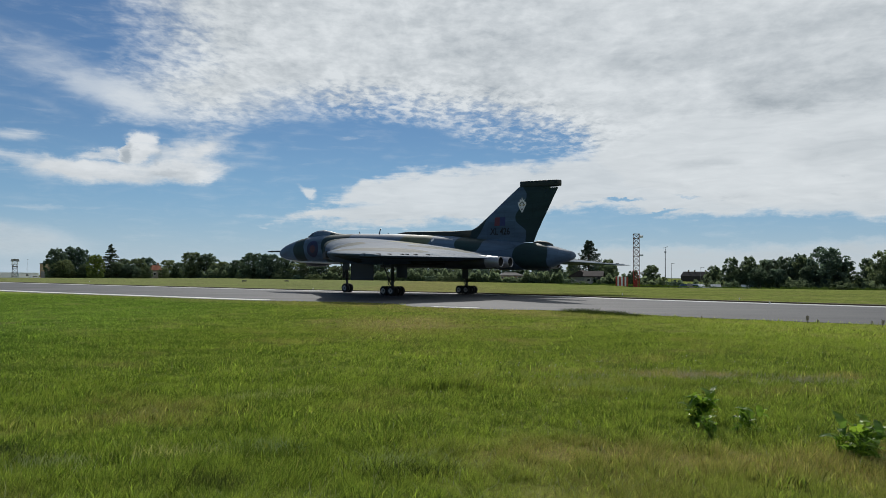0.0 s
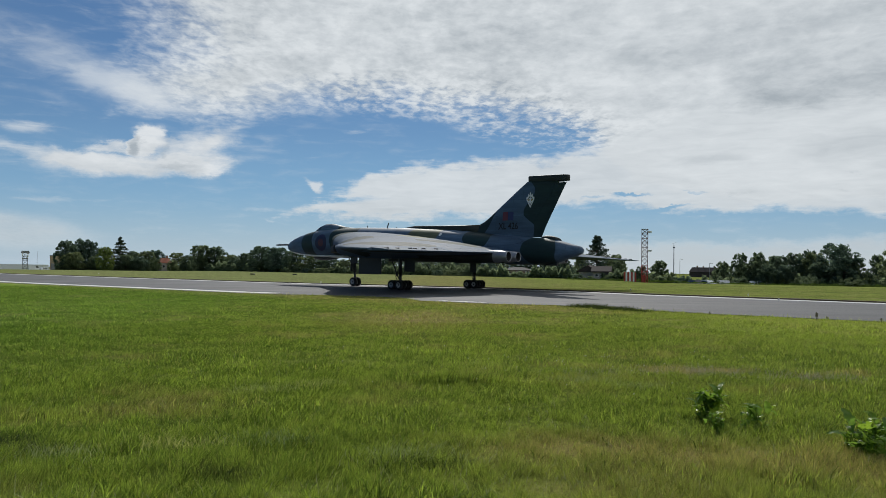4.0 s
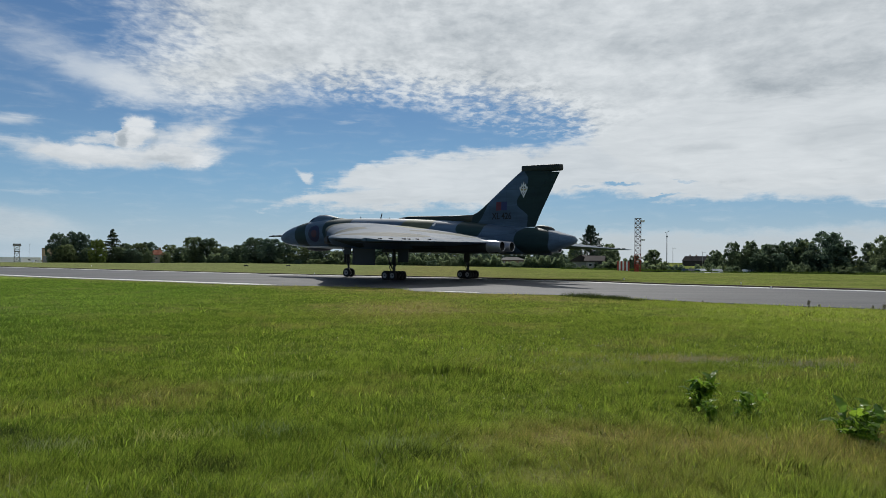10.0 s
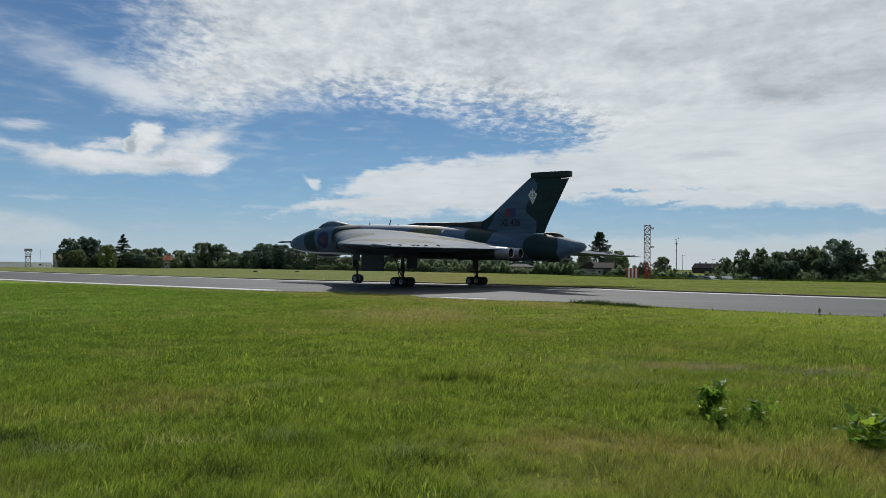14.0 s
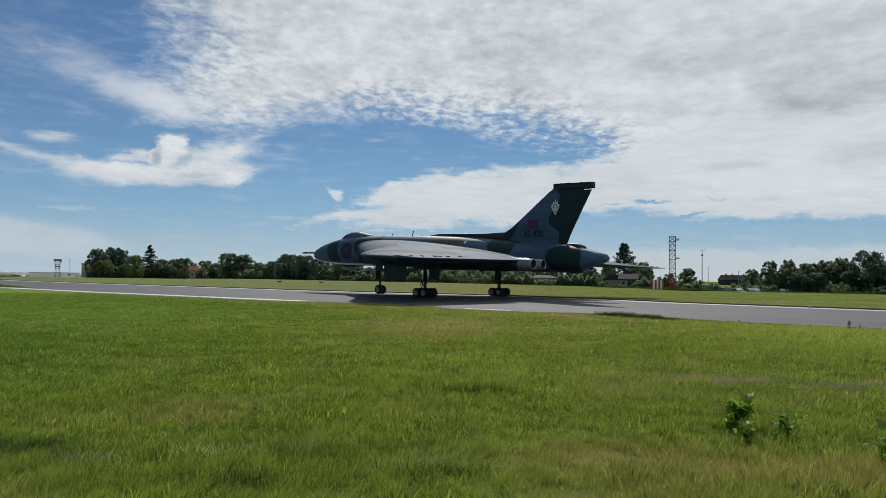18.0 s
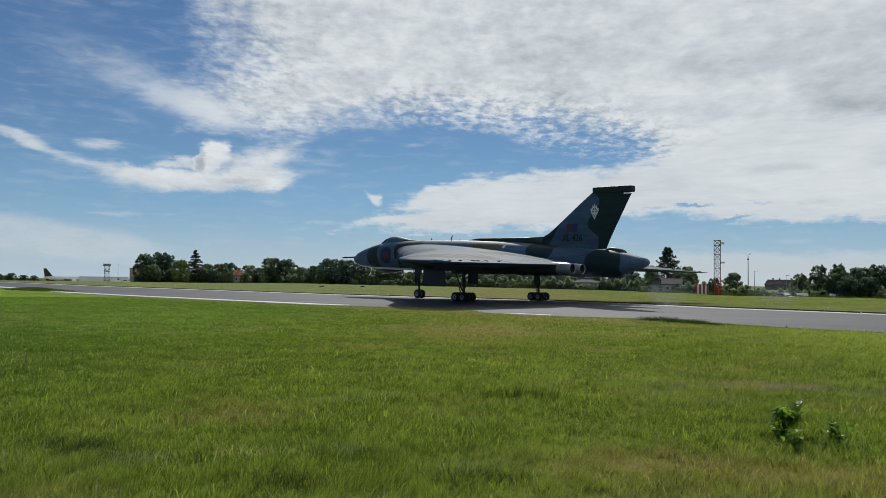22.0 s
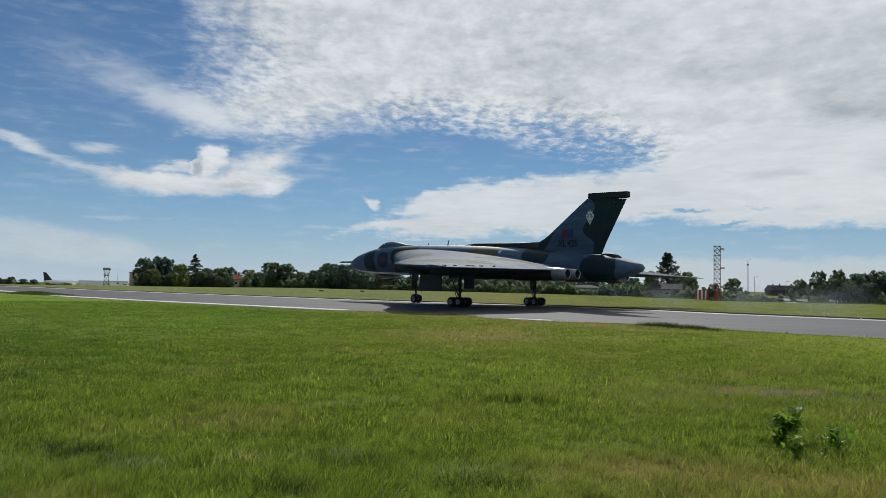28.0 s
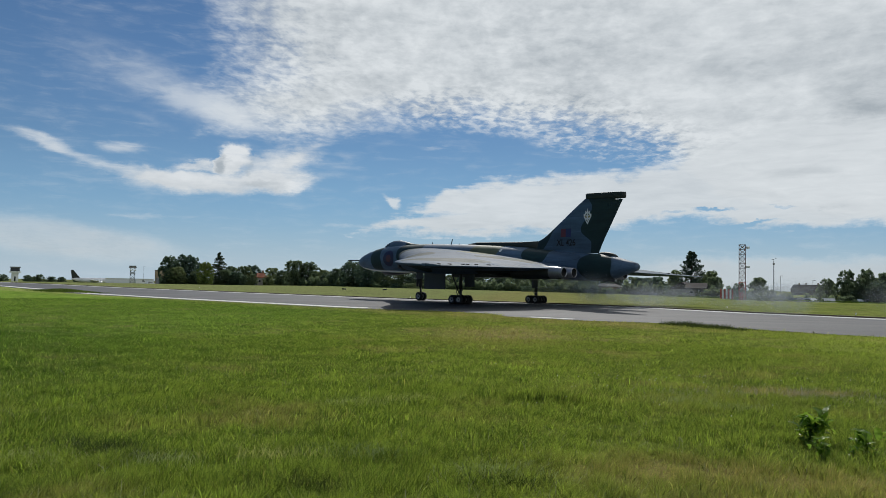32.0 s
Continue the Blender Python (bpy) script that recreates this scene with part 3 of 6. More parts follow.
def child(name, me, parent, label="", at=None):
    ob = new(name, me)
    ob.parent = parent
    if at is not None:
        ob.matrix_basis = at if isinstance(at, Matrix) else Matrix.Translation(at)
    if label:
        ob["label"] = label
    return ob


def part(name, bm, mat, parent, label="", at=None, smooth=None):
    """Links a bmesh as one mesh under a thing or a part."""
    me = bpy.data.meshes.new(name)
    bm.normal_update()
    if smooth is not None:
        for f in bm.faces:
            f.smooth = smooth
    bm.to_mesh(me)
    bm.free()
    for m in mat if isinstance(mat, (list, tuple)) else [mat]:
        me.materials.append(m)
    return child(name, me, parent, label, at)


def thing(name, label, category, m=None, group="", kind=""):
    ob = new(name)
    ob.empty_display_size = 0.3
    if m is not None:
        ob.matrix_basis = m
    return tagged(ob, label, category, group, kind)


def box(bm, cx, cy, cz, sx, sy, sz, bevel=0.0, turn=None, mat=0):
    m = Matrix.Translation((cx, cy, cz)) @ (turn or Matrix()) @ Matrix.Diagonal((sx, sy, sz, 1))
    r = bmesh.ops.create_cube(bm, size=1.0, matrix=m)
    fs = {f for v in r["verts"] for f in v.link_faces}
    for f in fs:
        f.material_index = mat
    if bevel:
        es = list({e for v in r["verts"] for e in v.link_edges})
        out = bmesh.ops.bevel(bm, geom=es, offset=bevel, segments=2, affect="EDGES", profile=0.6)
        for f in out["faces"]:
            f.material_index = mat
    return bm


def tube(bm, a, b, r, r2=None, n=10, mat=0, caps=True):
    a, b = Vector(a), Vector(b)
    d = b - a
    m = Matrix.Translation((a + b) / 2) @ d.to_track_quat("Z", "Y").to_matrix().to_4x4()
    out = bmesh.ops.create_cone(bm, cap_ends=caps, segments=n, radius1=r, radius2=r if r2 is None else r2, depth=d.length, matrix=m)
    for f in {f for v in out["verts"] for f in v.link_faces}:
        f.material_index = mat
        f.smooth = len(f.verts) == 4
    return bm


def loft(rings, closed=True, cap=True):
    """Skin over rings of points, all of one length."""
    n = len(rings[0])
    verts = [p for r in rings for p in r]
    faces = []
    for i in range(len(rings) - 1):
        for j in range(n if closed else n - 1):
            k = (j + 1) % n
            faces.append((i * n + j, i * n + k, (i + 1) * n + k, (i + 1) * n + j))
    if cap:
        faces.append(tuple(range(n))[::-1])
        faces.append(tuple((len(rings) - 1) * n + j for j in range(n)))
    return verts, faces


def lerp_table(table, x):
    """Rows of (x, a, b, ...), x falling or rising."""
    t = sorted(table)
    xs = [r[0] for r in t]
    return [float(np.interp(x, xs, [r[k] for r in t])) for k in range(1, len(t[0]))]


# ---- ground and pavement ----
AIR_AT, AIR_TURN = Vector((-0.854, 61.441, 0.0)), 142.87
NOSE_WAY = Vector((math.cos(radians(AIR_TURN)), math.sin(radians(AIR_TURN)), 0))
PORT_WAY = Vector((-NOSE_WAY.y, NOSE_WAY.x, 0))


def track(a, p, z=0.0):
    """World place from metres ahead of the aircraft's mark and to its port side."""
    q = AIR_AT + NOSE_WAY * a + PORT_WAY * p
    return Vector((q.x, q.y, z))


def ground_z(x, y):
    d, az = math.hypot(x, y), math.degrees(math.atan2(x, y))
    w = min(1.0, max(0.0, (-az - 14.0) / 10.0)) if y > 0 else 0.0
    k = min(1.0, max(0.0, (az - 13.0) / 4.0)) * min(1.0, max(0.0, (d - 125.0) / 5.0)) if y > 0 else 0.0
    return -w * 0.011 * max(0.0, min(d, 1500) - 260.0) - 1.0 * k


def build_ground():
    rads = [0.0, 2, 4, 7, 11, 16, 23, 32, 45, 62, 85, 110, 125, 130, 145, 190, 240, 330, 450, 600, 800, 1050, 1400, 2000, 3000, 4600]
    n = 120
    verts, faces = [(0, 0, 0)], []
    for r in rads[1:]:
        for j in range(n):
            t = 2 * math.pi * j / n
            x, y = r * math.sin(t), r * math.cos(t)
            verts.append((x, y, ground_z(x, y)))
    for j in range(n):
        faces.append((0, 1 + (j + 1) % n, 1 + j))
    for i in range(len(rads) - 2):
        for j in range(n):
            a, b = 1 + i * n + j, 1 + i * n + (j + 1) % n
            faces.append((a, b, b + n, a + n))
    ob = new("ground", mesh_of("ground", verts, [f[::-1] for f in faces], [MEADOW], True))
    tagged(ob, "flat airfield meadow of mown green and dry grass", "grass field", kind="structure")


FAR_EDGE = [(400, -14), (160, -8), (120, -7.5), (81, -3.4), (50, -2.8), (23, -2.8), (10, -4.6), (0, -6.4), (-9, -5.2), (-17, -2.6), (-31, -1.2), (-60, 0), (-120, 2)]
NEAR_LINE = [(400, -8), (160, 5), (110, 10), (81, 13), (52, 17), (35, 19.8), (20, 20), (0, 19.0), (-3.5, 18.6), (-5.0, 17.6), (-8.0, 16.4), (-11.0, 16.2), (-12.6, 17.2), (-14, 18.3), (-18.3, 18.0), (-20.5, 16.7), (-23.0, 16.8), (-25.5, 17.5), (-28.0, 18.0), (-33, 18.0), (-60, 18), (-120, 18)]


def strip(name, left, right, z, mat, label, category):
    xs = sorted({a for a, _ in left} | {a for a, _ in right})
    verts, faces = [], []
    for a in xs:
        l, r = lerp_table(left, a)[0], lerp_table(right, a)[0]
        for p in (l, r):
            verts += [tuple(track(a, p, z)), tuple(track(a, p, z - 0.19))]
    for i in range(len(xs) - 1):
        o = i * 4
        faces += [(o, o + 4, o + 6, o + 2), (o, o + 1, o + 5, o + 4), (o + 2, o + 6, o + 7, o + 3)]
    return tagged(new(name, mesh_of(name, verts, faces, [mat])), label, category, kind="structure")


def build_pavement():
    off = lambda t, d: [(a, p + d) for a, p in t]
    strip("runway", FAR_EDGE, off(NEAR_LINE, 1.2), 0.012, ASPHALT, "worn grey asphalt runway with pale edge lines", "runway")
    strip("trim_far_line", off(FAR_EDGE, 0.3), off(FAR_EDGE, 1.9), 0.017, LINE, "worn pale edge strip along the runway", "road marking")
    # dark raised strip: the grass lip's shade put into its colour
    strip("trim_far_verge", off(FAR_EDGE, -0.55), off(FAR_EDGE, 0.05), 0.09, LIP_SHADE, "raised dark strip for the shaded grass lip along the runway's far edge", "verge")
    near = [(a, p) for a, p in NEAR_LINE if a >= 0] + [(-2.4, 18.75)]
    strip("trim_near_line", off(near, -0.75), off(near, 0.45), 0.017, WHITELINE, "worn white edge line along the runway", "road marking")
    bit = [(-14.6, 18.6), (-17.0, 18.3)]
    strip("trim_near_line_end", off(bit, -0.15), off(bit, 0.25), 0.017, WHITELINE, "worn white edge line along the runway", "road marking")


build_ground()
build_pavement()


# ---- the delta-winged jet ----
def ring_ellipse(a, zc, hw, hh, n=28, power=2.2):
    out = []
    for i in range(n):
        t = 2 * math.pi * i / n
        c, s = math.cos(t), math.sin(t)
        out.append((a, hw * math.copysign(abs(c) ** (2 / power), c), zc + hh * math.copysign(abs(s) ** (2 / power), s)))
    return out


BODY = [  # station, top, bottom, half width
    (17.68, 3.50, 3.32, 0.10), (17.5, 3.76, 3.08, 0.36), (17.1, 3.97, 2.94, 0.58), (16.5, 4.19, 2.80, 0.82), (15.7, 4.42, 2.68, 1.08), (14.6, 4.67, 2.58, 1.30),
    (13.4, 4.88, 2.50, 1.44), (11.5, 4.98, 2.46, 1.48), (8.0, 5.00, 2.40, 1.48), (4.0, 4.88, 2.36, 1.48), (0.0, 4.70, 2.28, 1.46), (-3.5, 4.45, 2.15, 1.42),
    (-6.5, 4.12, 2.02, 1.34), (-8.5, 3.93, 1.98, 1.22), (-9.8, 3.88, 2.02, 1.10), (-10.7, 3.70, 2.16, 0.94), (-11.4, 3.50, 2.40, 0.72), (-12.0, 3.34, 2.56, 0.52), (-12.35, 3.24, 2.70, 0.38), (-12.54, 3.06, 2.88, 0.14)]

WING = [  # span, leading edge, trailing edge, z of each, height above and below the chord line
    (0.9, 11.3, -7.8, 3.6, 2.85, 1.28, 1.05), (2.2, 9.9, -7.8, 3.5, 2.80, 1.22, 1.05), (4.8, 6.8, -7.9, 3.28, 2.76, 1.03, 0.95), (5.0, 6.6, -7.95, 3.27, 2.74, 1.01, 0.85),
    (5.25, 6.25, -9.0, 3.24, 2.71, 0.99, 0.75), (6.2, 5.1, -9.05, 3.17, 2.69, 0.90, 0.52), (8.1, 2.85, -9.1, 3.06, 2.66, 0.80, 0.34),
    (13.2, -1.74, -9.25, 2.86, 2.60, 0.38, 0.2), (16.6, -6.0, -9.4, 2.70, 2.56, 0.10, 0.09), (16.9, -6.6, -9.4, 2.68, 2.56, 0.03, 0.03)]


def wing_point(p, c, upper, lift=0.012):
    le, te, zl, zt, up, dn = lerp_table(WING, p)
    e = float(np.interp(p, (0.9, 4.8, 8.1), (0.26, 0.33, 0.46)))
    k = min(1.0, (1.75 + 1.5 * (e - 0.33)) * c ** e * (1 - c) ** 0.9) if c > 0 else 0.0
    z = zl + (zt - zl) * c
    return le + (te - le) * c, z + up * k + lift if upper else z - dn * k - lift


def wing_ring(p, side, c0, c1, n=19):
    cs = [c0 + (c1 - c0) * (i / (n - 1)) ** (2 if c0 == 0 else 1) for i in range(n)]
    top = [wing_point(p, c, True) for c in cs]
    low = [wing_point(p, c, False) for c in cs[::-1]]
    return [(a, side * p, z) for a, z in top + low]


def hinge(p):
    le, te = lerp_table(WING, p)[:2]
    return 1.0 if p < 5.2 else 1.0 - 1.35 / (le - te)


def body_side(a, z):
    """Half width of the body at a station and height."""
    t, b, w = lerp_table(BODY, a)
    k = min(0.999, abs(z - (t + b) / 2) / ((t - b) / 2))
    return w * (1 - k ** 2.2) ** (1 / 2.2)


FIN = [(3.9, -2.4, -9.2, 0.46), (4.6, -2.9, -9.5, 0.40), (4.95, -3.75, -9.68, 0.36), (5.15, -4.2, -9.78, 0.34), (5.42, -4.62, -9.92, 0.32), (5.9, -5.25, -10.18, 0.29), (7.3, -7.05, -10.92, 0.2), (8.0, -8.0, -11.3, 0.16)]


def fin_side(a, z):
    le, te, w = lerp_table(FIN, z)
    c = min(1.0, max(0.0, (a - le) / (te - le)))
    return w * math.sqrt(c) * (1 - c) * 2.2 + 0.012


def fin_ring(z, c0, c1):
    le, te, w = lerp_table(FIN, z)
    cs = [c0 + (c1 - c0) * k for k in (0, 0.03, 0.1, 0.25, 0.45, 0.7, 1.0)]
    r = [(le + (te - le) * c, fin_side(le + (te - le) * c, z), z) for c in cs]
    return r + [(x, -y, zz) for x, y, zz in r[::-1]]


def outward(ob):
    """Makes a closed mesh's faces look out."""
    bm = bmesh.new()
    bm.from_mesh(ob.data)
    bmesh.ops.recalc_face_normals(bm, faces=bm.faces)
    bm.to_mesh(ob.data)
    bm.free()
    return ob


def wheel_mesh(name, r, w):
    """A wheel on the y axis: rubber tyre, pale dished hub."""
    prof = [(0.0, 0.30, 1), (0.22 * r, 0.30, 1), (0.26 * r, 0.42, 1), (0.5 * r, 0.30, 1), (0.56 * r, 0.46, 1), (0.60 * r, 0.46, 0), (0.80 * r, 0.5, 0), (0.93 * r, 0.42, 0), (0.985 * r, 0.27, 0), (r, 0.06, 0)]
    prof = prof + [(q, -y, m) for q, y, m in prof[::-1]]
    n, verts, faces, ids = 28, [], [], []
    for q, y, m in prof:
        for j in range(n):
            t = 2 * math.pi * j / n
            verts.append((q * math.cos(t), y * w, q * math.sin(t)))
    for i in range(len(prof) - 1):
        for j in range(n):
            k = (j + 1) % n
            faces.append((i * n + j, i * n + k, (i + 1) * n + k, (i + 1) * n + j))
            ids.append(1 if prof[i][2] and prof[i + 1][2] else 0)
    bm = bmesh.new()
    for side in (1, -1):  # bolts that show the wheel turning
        for j in range(6):
            t = 2 * math.pi * j / 6
            tube(bm, (0.38 * r * math.cos(t), side * 0.30 * w, 0.38 * r * math.sin(t)), (0.38 * r * math.cos(t), side * 0.41 * w, 0.38 * r * math.sin(t)), 0.05 * r, n=6)
    o = len(verts)
    bm.verts.index_update()
    verts += [tuple(v.co) for v in bm.verts]
    for f in bm.faces:
        faces.append(tuple(o + v.index for v in f.verts))
        ids.append(0)
    bm.free()
    return mesh_of(name, verts, faces, [TYRE, HUB], True, ids)


def decal(name, outline, place, mat, parent, label="", lift=0.012):
    """A thin painted mark laid on a curved side: outline in (station, height)."""
    ca, cz = (sum(q[k] for q in outline) / len(outline) for k in (0, 1))
    rim = []
    for (a0, z0), (a1, z1) in zip(outline, outline[1:] + outline[:1]):
        n = max(1, int(math.hypot(a1 - a0, z1 - z0) / 0.15))
        rim += [(a0 + (a1 - a0) * k / n, z0 + (z1 - z0) * k / n) for k in range(n)]
    n, rows = len(rim), 5
    verts = [(ca, place(ca, cz) + lift, cz)]
    for i in range(1, rows + 1):
        for a, z in rim:
            a, z = ca + (a - ca) * i / rows, cz + (z - cz) * i / rows
            verts.append((a, place(a, z) + lift, z))
    faces = [(0, 1 + j, 1 + (j + 1) % n) for j in range(n)]
    for i in range(rows - 1):
        o = 1 + i * n
        faces += [(o + j, o + n + j, o + n + (j + 1) % n, o + (j + 1) % n) for j in range(n)]
    ob = child(name, mesh_of(name, verts, faces, [mat]), parent, label)
    if sum(p.normal.y for p in ob.data.polygons) < 0:
        ob.data.flip_normals()
    return ob


def circle(ca, cz, r, n=28):
    return [(ca + r * math.cos(2 * math.pi * i / n), cz + r * math.sin(2 * math.pi * i / n)) for i in range(n)]


WHEELS = []


def build_gear(jet, main_wheel, side):
    """One main leg with its eight-wheeled bogie."""
    y0 = side * 4.73
    bm = bmesh.new()
    tube(bm, (0, 0, 0.45), (0.0, 0, 1.3), 0.11)
    tube(bm, (0, 0, 1.15), (0.05, 0, 2.75), 0.135)
    gear = part("main_gear", bm, STRUT, jet, "grey undercarriage leg with an eight-wheeled bogie", (0, y0, 0))
    bm = bmesh.new()
    box(bm, 0, 0, 0.42, 1.0, 0.2, 0.2, 0.05)
    for a in (-0.36, 0.36):
        tube(bm, (a, -0.62, 0.35), (a, 0.62, 0.35), 0.06)
    part("bogie_beam", bm, STRUT, gear)
    for q in ((0.72, 0.42, 2.6, 0.06, 0.1, 0.8), (0.3, -0.35, 2.6, -0.05, -0.1, 1.0)):
        bm = bmesh.new()
        tube(bm, (q[0], side * q[1], q[2]), (q[3], side * q[4], q[5]), 0.05)
        part("brace", bm, STRUT, gear)
    bm = bmesh.new()
    tube(bm, (0.16, side * 0.1, 1.35), (0.34, side * 0.12, 0.95), 0.035)
    tube(bm, (0.34, side * 0.12, 0.95), (0.12, side * 0.1, 0.55), 0.035)
    part("torque_link", bm, STRUT, gear)
    bm = bmesh.new()
    box(bm, -0.42 if side > 0 else -0.25, -side * 0.55, 1.98, 1.0 if side > 0 else 0.6, 0.05, 1.3, 0.02)
    part("gear_door", bm, UNDERSIDE, gear)
    for a in (-0.36, 0.36):
        for y in (-0.54, -0.2, 0.2, 0.54):
            WHEELS.append((child("wheel", main_wheel, gear, "", (a, y, 0.35)), 0.35, (a, y, 0.35)))


def build_aircraft():
    jet = thing("jet_bomber", "delta-winged jet bomber in worn green and grey camouflage", "aircraft",
                Matrix.Translation(AIR_AT + Vector((0, 0, 0.012))) @ pose(0, 0, 0, 0, 0, AIR_TURN))
    v, f = loft([ring_ellipse(a, (t + b) / 2, w, (t - b) / 2, 72) for a, t, b, w in BODY])
    body = outward(child("fuselage", mesh_of("fuselage", v, f, [CAMO], True), jet, "camouflaged rounded fuselage with a blunt radome"))
    # canopy and its panes
    rings = []
    for a, top, w in ((14.15, 4.84, 0.12), (13.8, 5.0, 0.42), (13.3, 5.24, 0.6), (12.7, 5.41, 0.68), (12.0, 5.43, 0.68), (11.3, 5.31, 0.62), (10.5, 5.12, 0.5), (9.6, 5.02, 0.3), (9.0, 4.97, 0.1)):
        base = lerp_table(BODY, a)[0] - 0.35
        rings.append([(a, w * math.cos(t), base + (top - base) * max(0.0, math.sin(t)) ** 0.8) for t in [math.pi * k / 12 for k in range(13)]])
    v, f = loft(rings)
    can = outward(child("canopy", mesh_of("canopy", v, f, [CAMO], True), body))
    for side in (1, -1):
        for a0, a1, z0, z1 in ((13.75, 13.35, 4.93, 5.12), (13.28, 12.9, 4.98, 5.22)):
            bm = bmesh.new()
            def cs(a, z):
                w = lerp_table([(13.8, 0.42), (13.3, 0.6), (12.7, 0.68)], a)[0]
                base = lerp_table(BODY, a)[0] - 0.35
                top = lerp_table([(13.8, 5.0), (13.3, 5.24), (12.7, 5.41)], a)[0]
                s = min(0.98, max(0.0, (z - base) / (top - base))) ** 1.25
                return side * (w * math.sqrt(1 - s * s) + 0.05)
            q = [(a0, z0 - 0.06), (a1, z0), (a1, z1), (a0, z0 + 0.06)]
            vs = [bm.verts.new((a, cs(a, z), z)) for a, z in q]
            bm.faces.new(vs if side < 0 else vs[::-1])
            part("pane", bm, GLASS, can, "dark cockpit window")
    bm = bmesh.new()
    tube(bm, (17.4, 0, 3.62), (18.9, 0, 3.62), 0.085, 0.07)
    tube(bm, (18.9, 0, 3.62), (19.55, 0, 3.61), 0.09, 0.05)
    part("refuelling_probe", bm, UNDERSIDE, body, "dark nose refuelling probe")
    rings = [ring_ellipse(a, 2.55, w, h, 16, 2.0) for a, w, h in ((14.4, 0.05, 0.05), (14.0, 0.38, 0.26), (13.2, 0.5, 0.36), (12.2, 0.48, 0.32), (11.4, 0.3, 0.2), (10.9, 0.05, 0.05))]
    v, f = loft(rings)
    outward(child("chin_blister", mesh_of("chin_blister", v, f, [UNDERSIDE], True), body))
    rings = [ring_ellipse(a, lerp_table(BODY, a)[1] + 0.12, lerp_table(BODY, a)[2] * 0.58, 0.15, 16, 2.0) for a in (17.3, 16.6, 15.6, 14.4, 12.8, 11.0, 9.4)]
    v, f = loft(rings)
    outward(child("belly_panel", mesh_of("belly_panel", v, f, [WHITEPAINT], True), body, "pale grey strip under the nose"))
    for a, h, lean in ((7.85, 0.16, 0.0), (5.62, 0.44, -0.18), (4.6, 0.07, 0.0)):
        bm = bmesh.new()
        z = lerp_table(BODY, a)[0]
        tube(bm, (a, 0, z - 0.05), (a + lean, 0, z + h), 0.05, 0.035, 8)
        part("aerial", bm, UNDERSIDE, body)
    # spine ahead of the fin
    rings = []
    for a, top, w in ((3.6, 4.9, 0.05), (2.6, 5.03, 0.16), (0.0, 4.99, 0.22), (-2.0, 4.96, 0.28), (-3.9, 4.97, 0.33)):
        base = lerp_table(BODY, a)[0] - 0.25
        rings.append([(a, w, base), (a, w * 0.8, top - 0.06), (a, 0, top), (a, -w * 0.8, top - 0.06), (a, -w, base)])
    v, f = loft(rings)
    outward(child("spine_fairing", mesh_of("spine_fairing", v, f, [DARKGREEN], True), body, "dark green dorsal spine"))
    bm = bmesh.new()
    bmesh.ops.create_uvsphere(bm, u_segments=16, v_segments=10, radius=1.0, matrix=Matrix.Translation((-10.0, 0, 3.76)) @ pose(0, 0, 0, 0, -8, 0) @ Matrix.Diagonal((0.85, 0.30, 0.27, 1)))
    part("tail_blister", bm, DARKGREEN, body, "", None, True)
    bm = bmesh.new()
    box(bm, -10.1, 0, 2.06, 1.0, 0.3, 0.3, 0.1)
    part("tail_bumper", bm, UNDERSIDE, body)
    for side in (1, -1):
        ps = [r[0] for r in WING]
        v, f = loft([wing_ring(p, side, 0.0, hinge(p)) for p in ps])
        wing = outward(child("wing", mesh_of("wing", v, f, [WINGSKIN], True), jet, "broad delta wing with a shiny grey upper skin"))
        m = wing.modifiers.new("edges", "EDGE_SPLIT")
        m.split_angle = radians(50)
        for p0, p1 in ((5.27, 8.05), (8.1, 10.6), (10.66, 13.2), (13.25, 16.5)):
            qs = [p0 + (p1 - p0) * k / 4 for k in range(5)]
            v, f = loft([wing_ring(p, side, hinge(p) + 0.003, 1.0, 5) for p in qs])
            outward(child("elevon", mesh_of("elevon", v, f, [WINGSKIN]), wing))
        for p in (16.1, 15.15, 13.95, 13.5, 12.68, 11.47):
            bm = bmesh.new()
            le, te = lerp_table(WING, p)[:2]
            a, z = wing_point(p, 1 - 0.55 / (le - te), True)
            box(bm, a + 0.05, side * p, z + 0.02, 0.30, 0.06, 0.075, 0.02)
            part("actuator_fairing", bm, DARKGREEN, wing, "small dark fairing over the elevon hinge")
        # no opening is cut: a black box stands for the intake's dark inside
        bm = bmesh.new()
        box(bm, 8.45, side * 3.2, 3.1, 0.5, 4.5, 0.62, 0.2, Euler((0, 0, side * radians(49))).to_matrix().to_4x4())
        part("air_intake", bm, SOOT_AND_SHADE, wing, "black box for the shaded slot of the engine air intake")
        for p, a1 in ((4.0, -9.02), (2.75, -9.0)):
            rings = []
            for a, r in ((-4.6, 0.48), (-7.0, 0.47), (-7.95, 0.43), (-8.4, 0.395), (a1, 0.345), (a1 - 0.02, 0.33), (a1 + 0.02, 0.31), (a1 + 1.0, 0.30), (a1 + 1.05, 0.02)):
                rings.append([(a, side * p + r * math.cos(2 * math.pi * k / 24), 2.47 + r * math.sin(2 * math.pi * k / 24)) for k in range(24)])
            v, f = loft(rings)
            ids = [1 if 6 * 24 <= i < 8 * 24 else 2 if i < 2 * 24 else 0 for i in range(len(f))]
            noz = child("jet_nozzle", mesh_of("jet_nozzle", v, f, [BARE, SOOT_AND_SHADE, UNDERSIDE], True, ids), wing, "pale heat-stained metal jet nozzle")
            outward(noz)
    bm = bmesh.new()
    box(bm, 0, 0, 2.28, 9.0, 2.2, 0.35, 0.12)
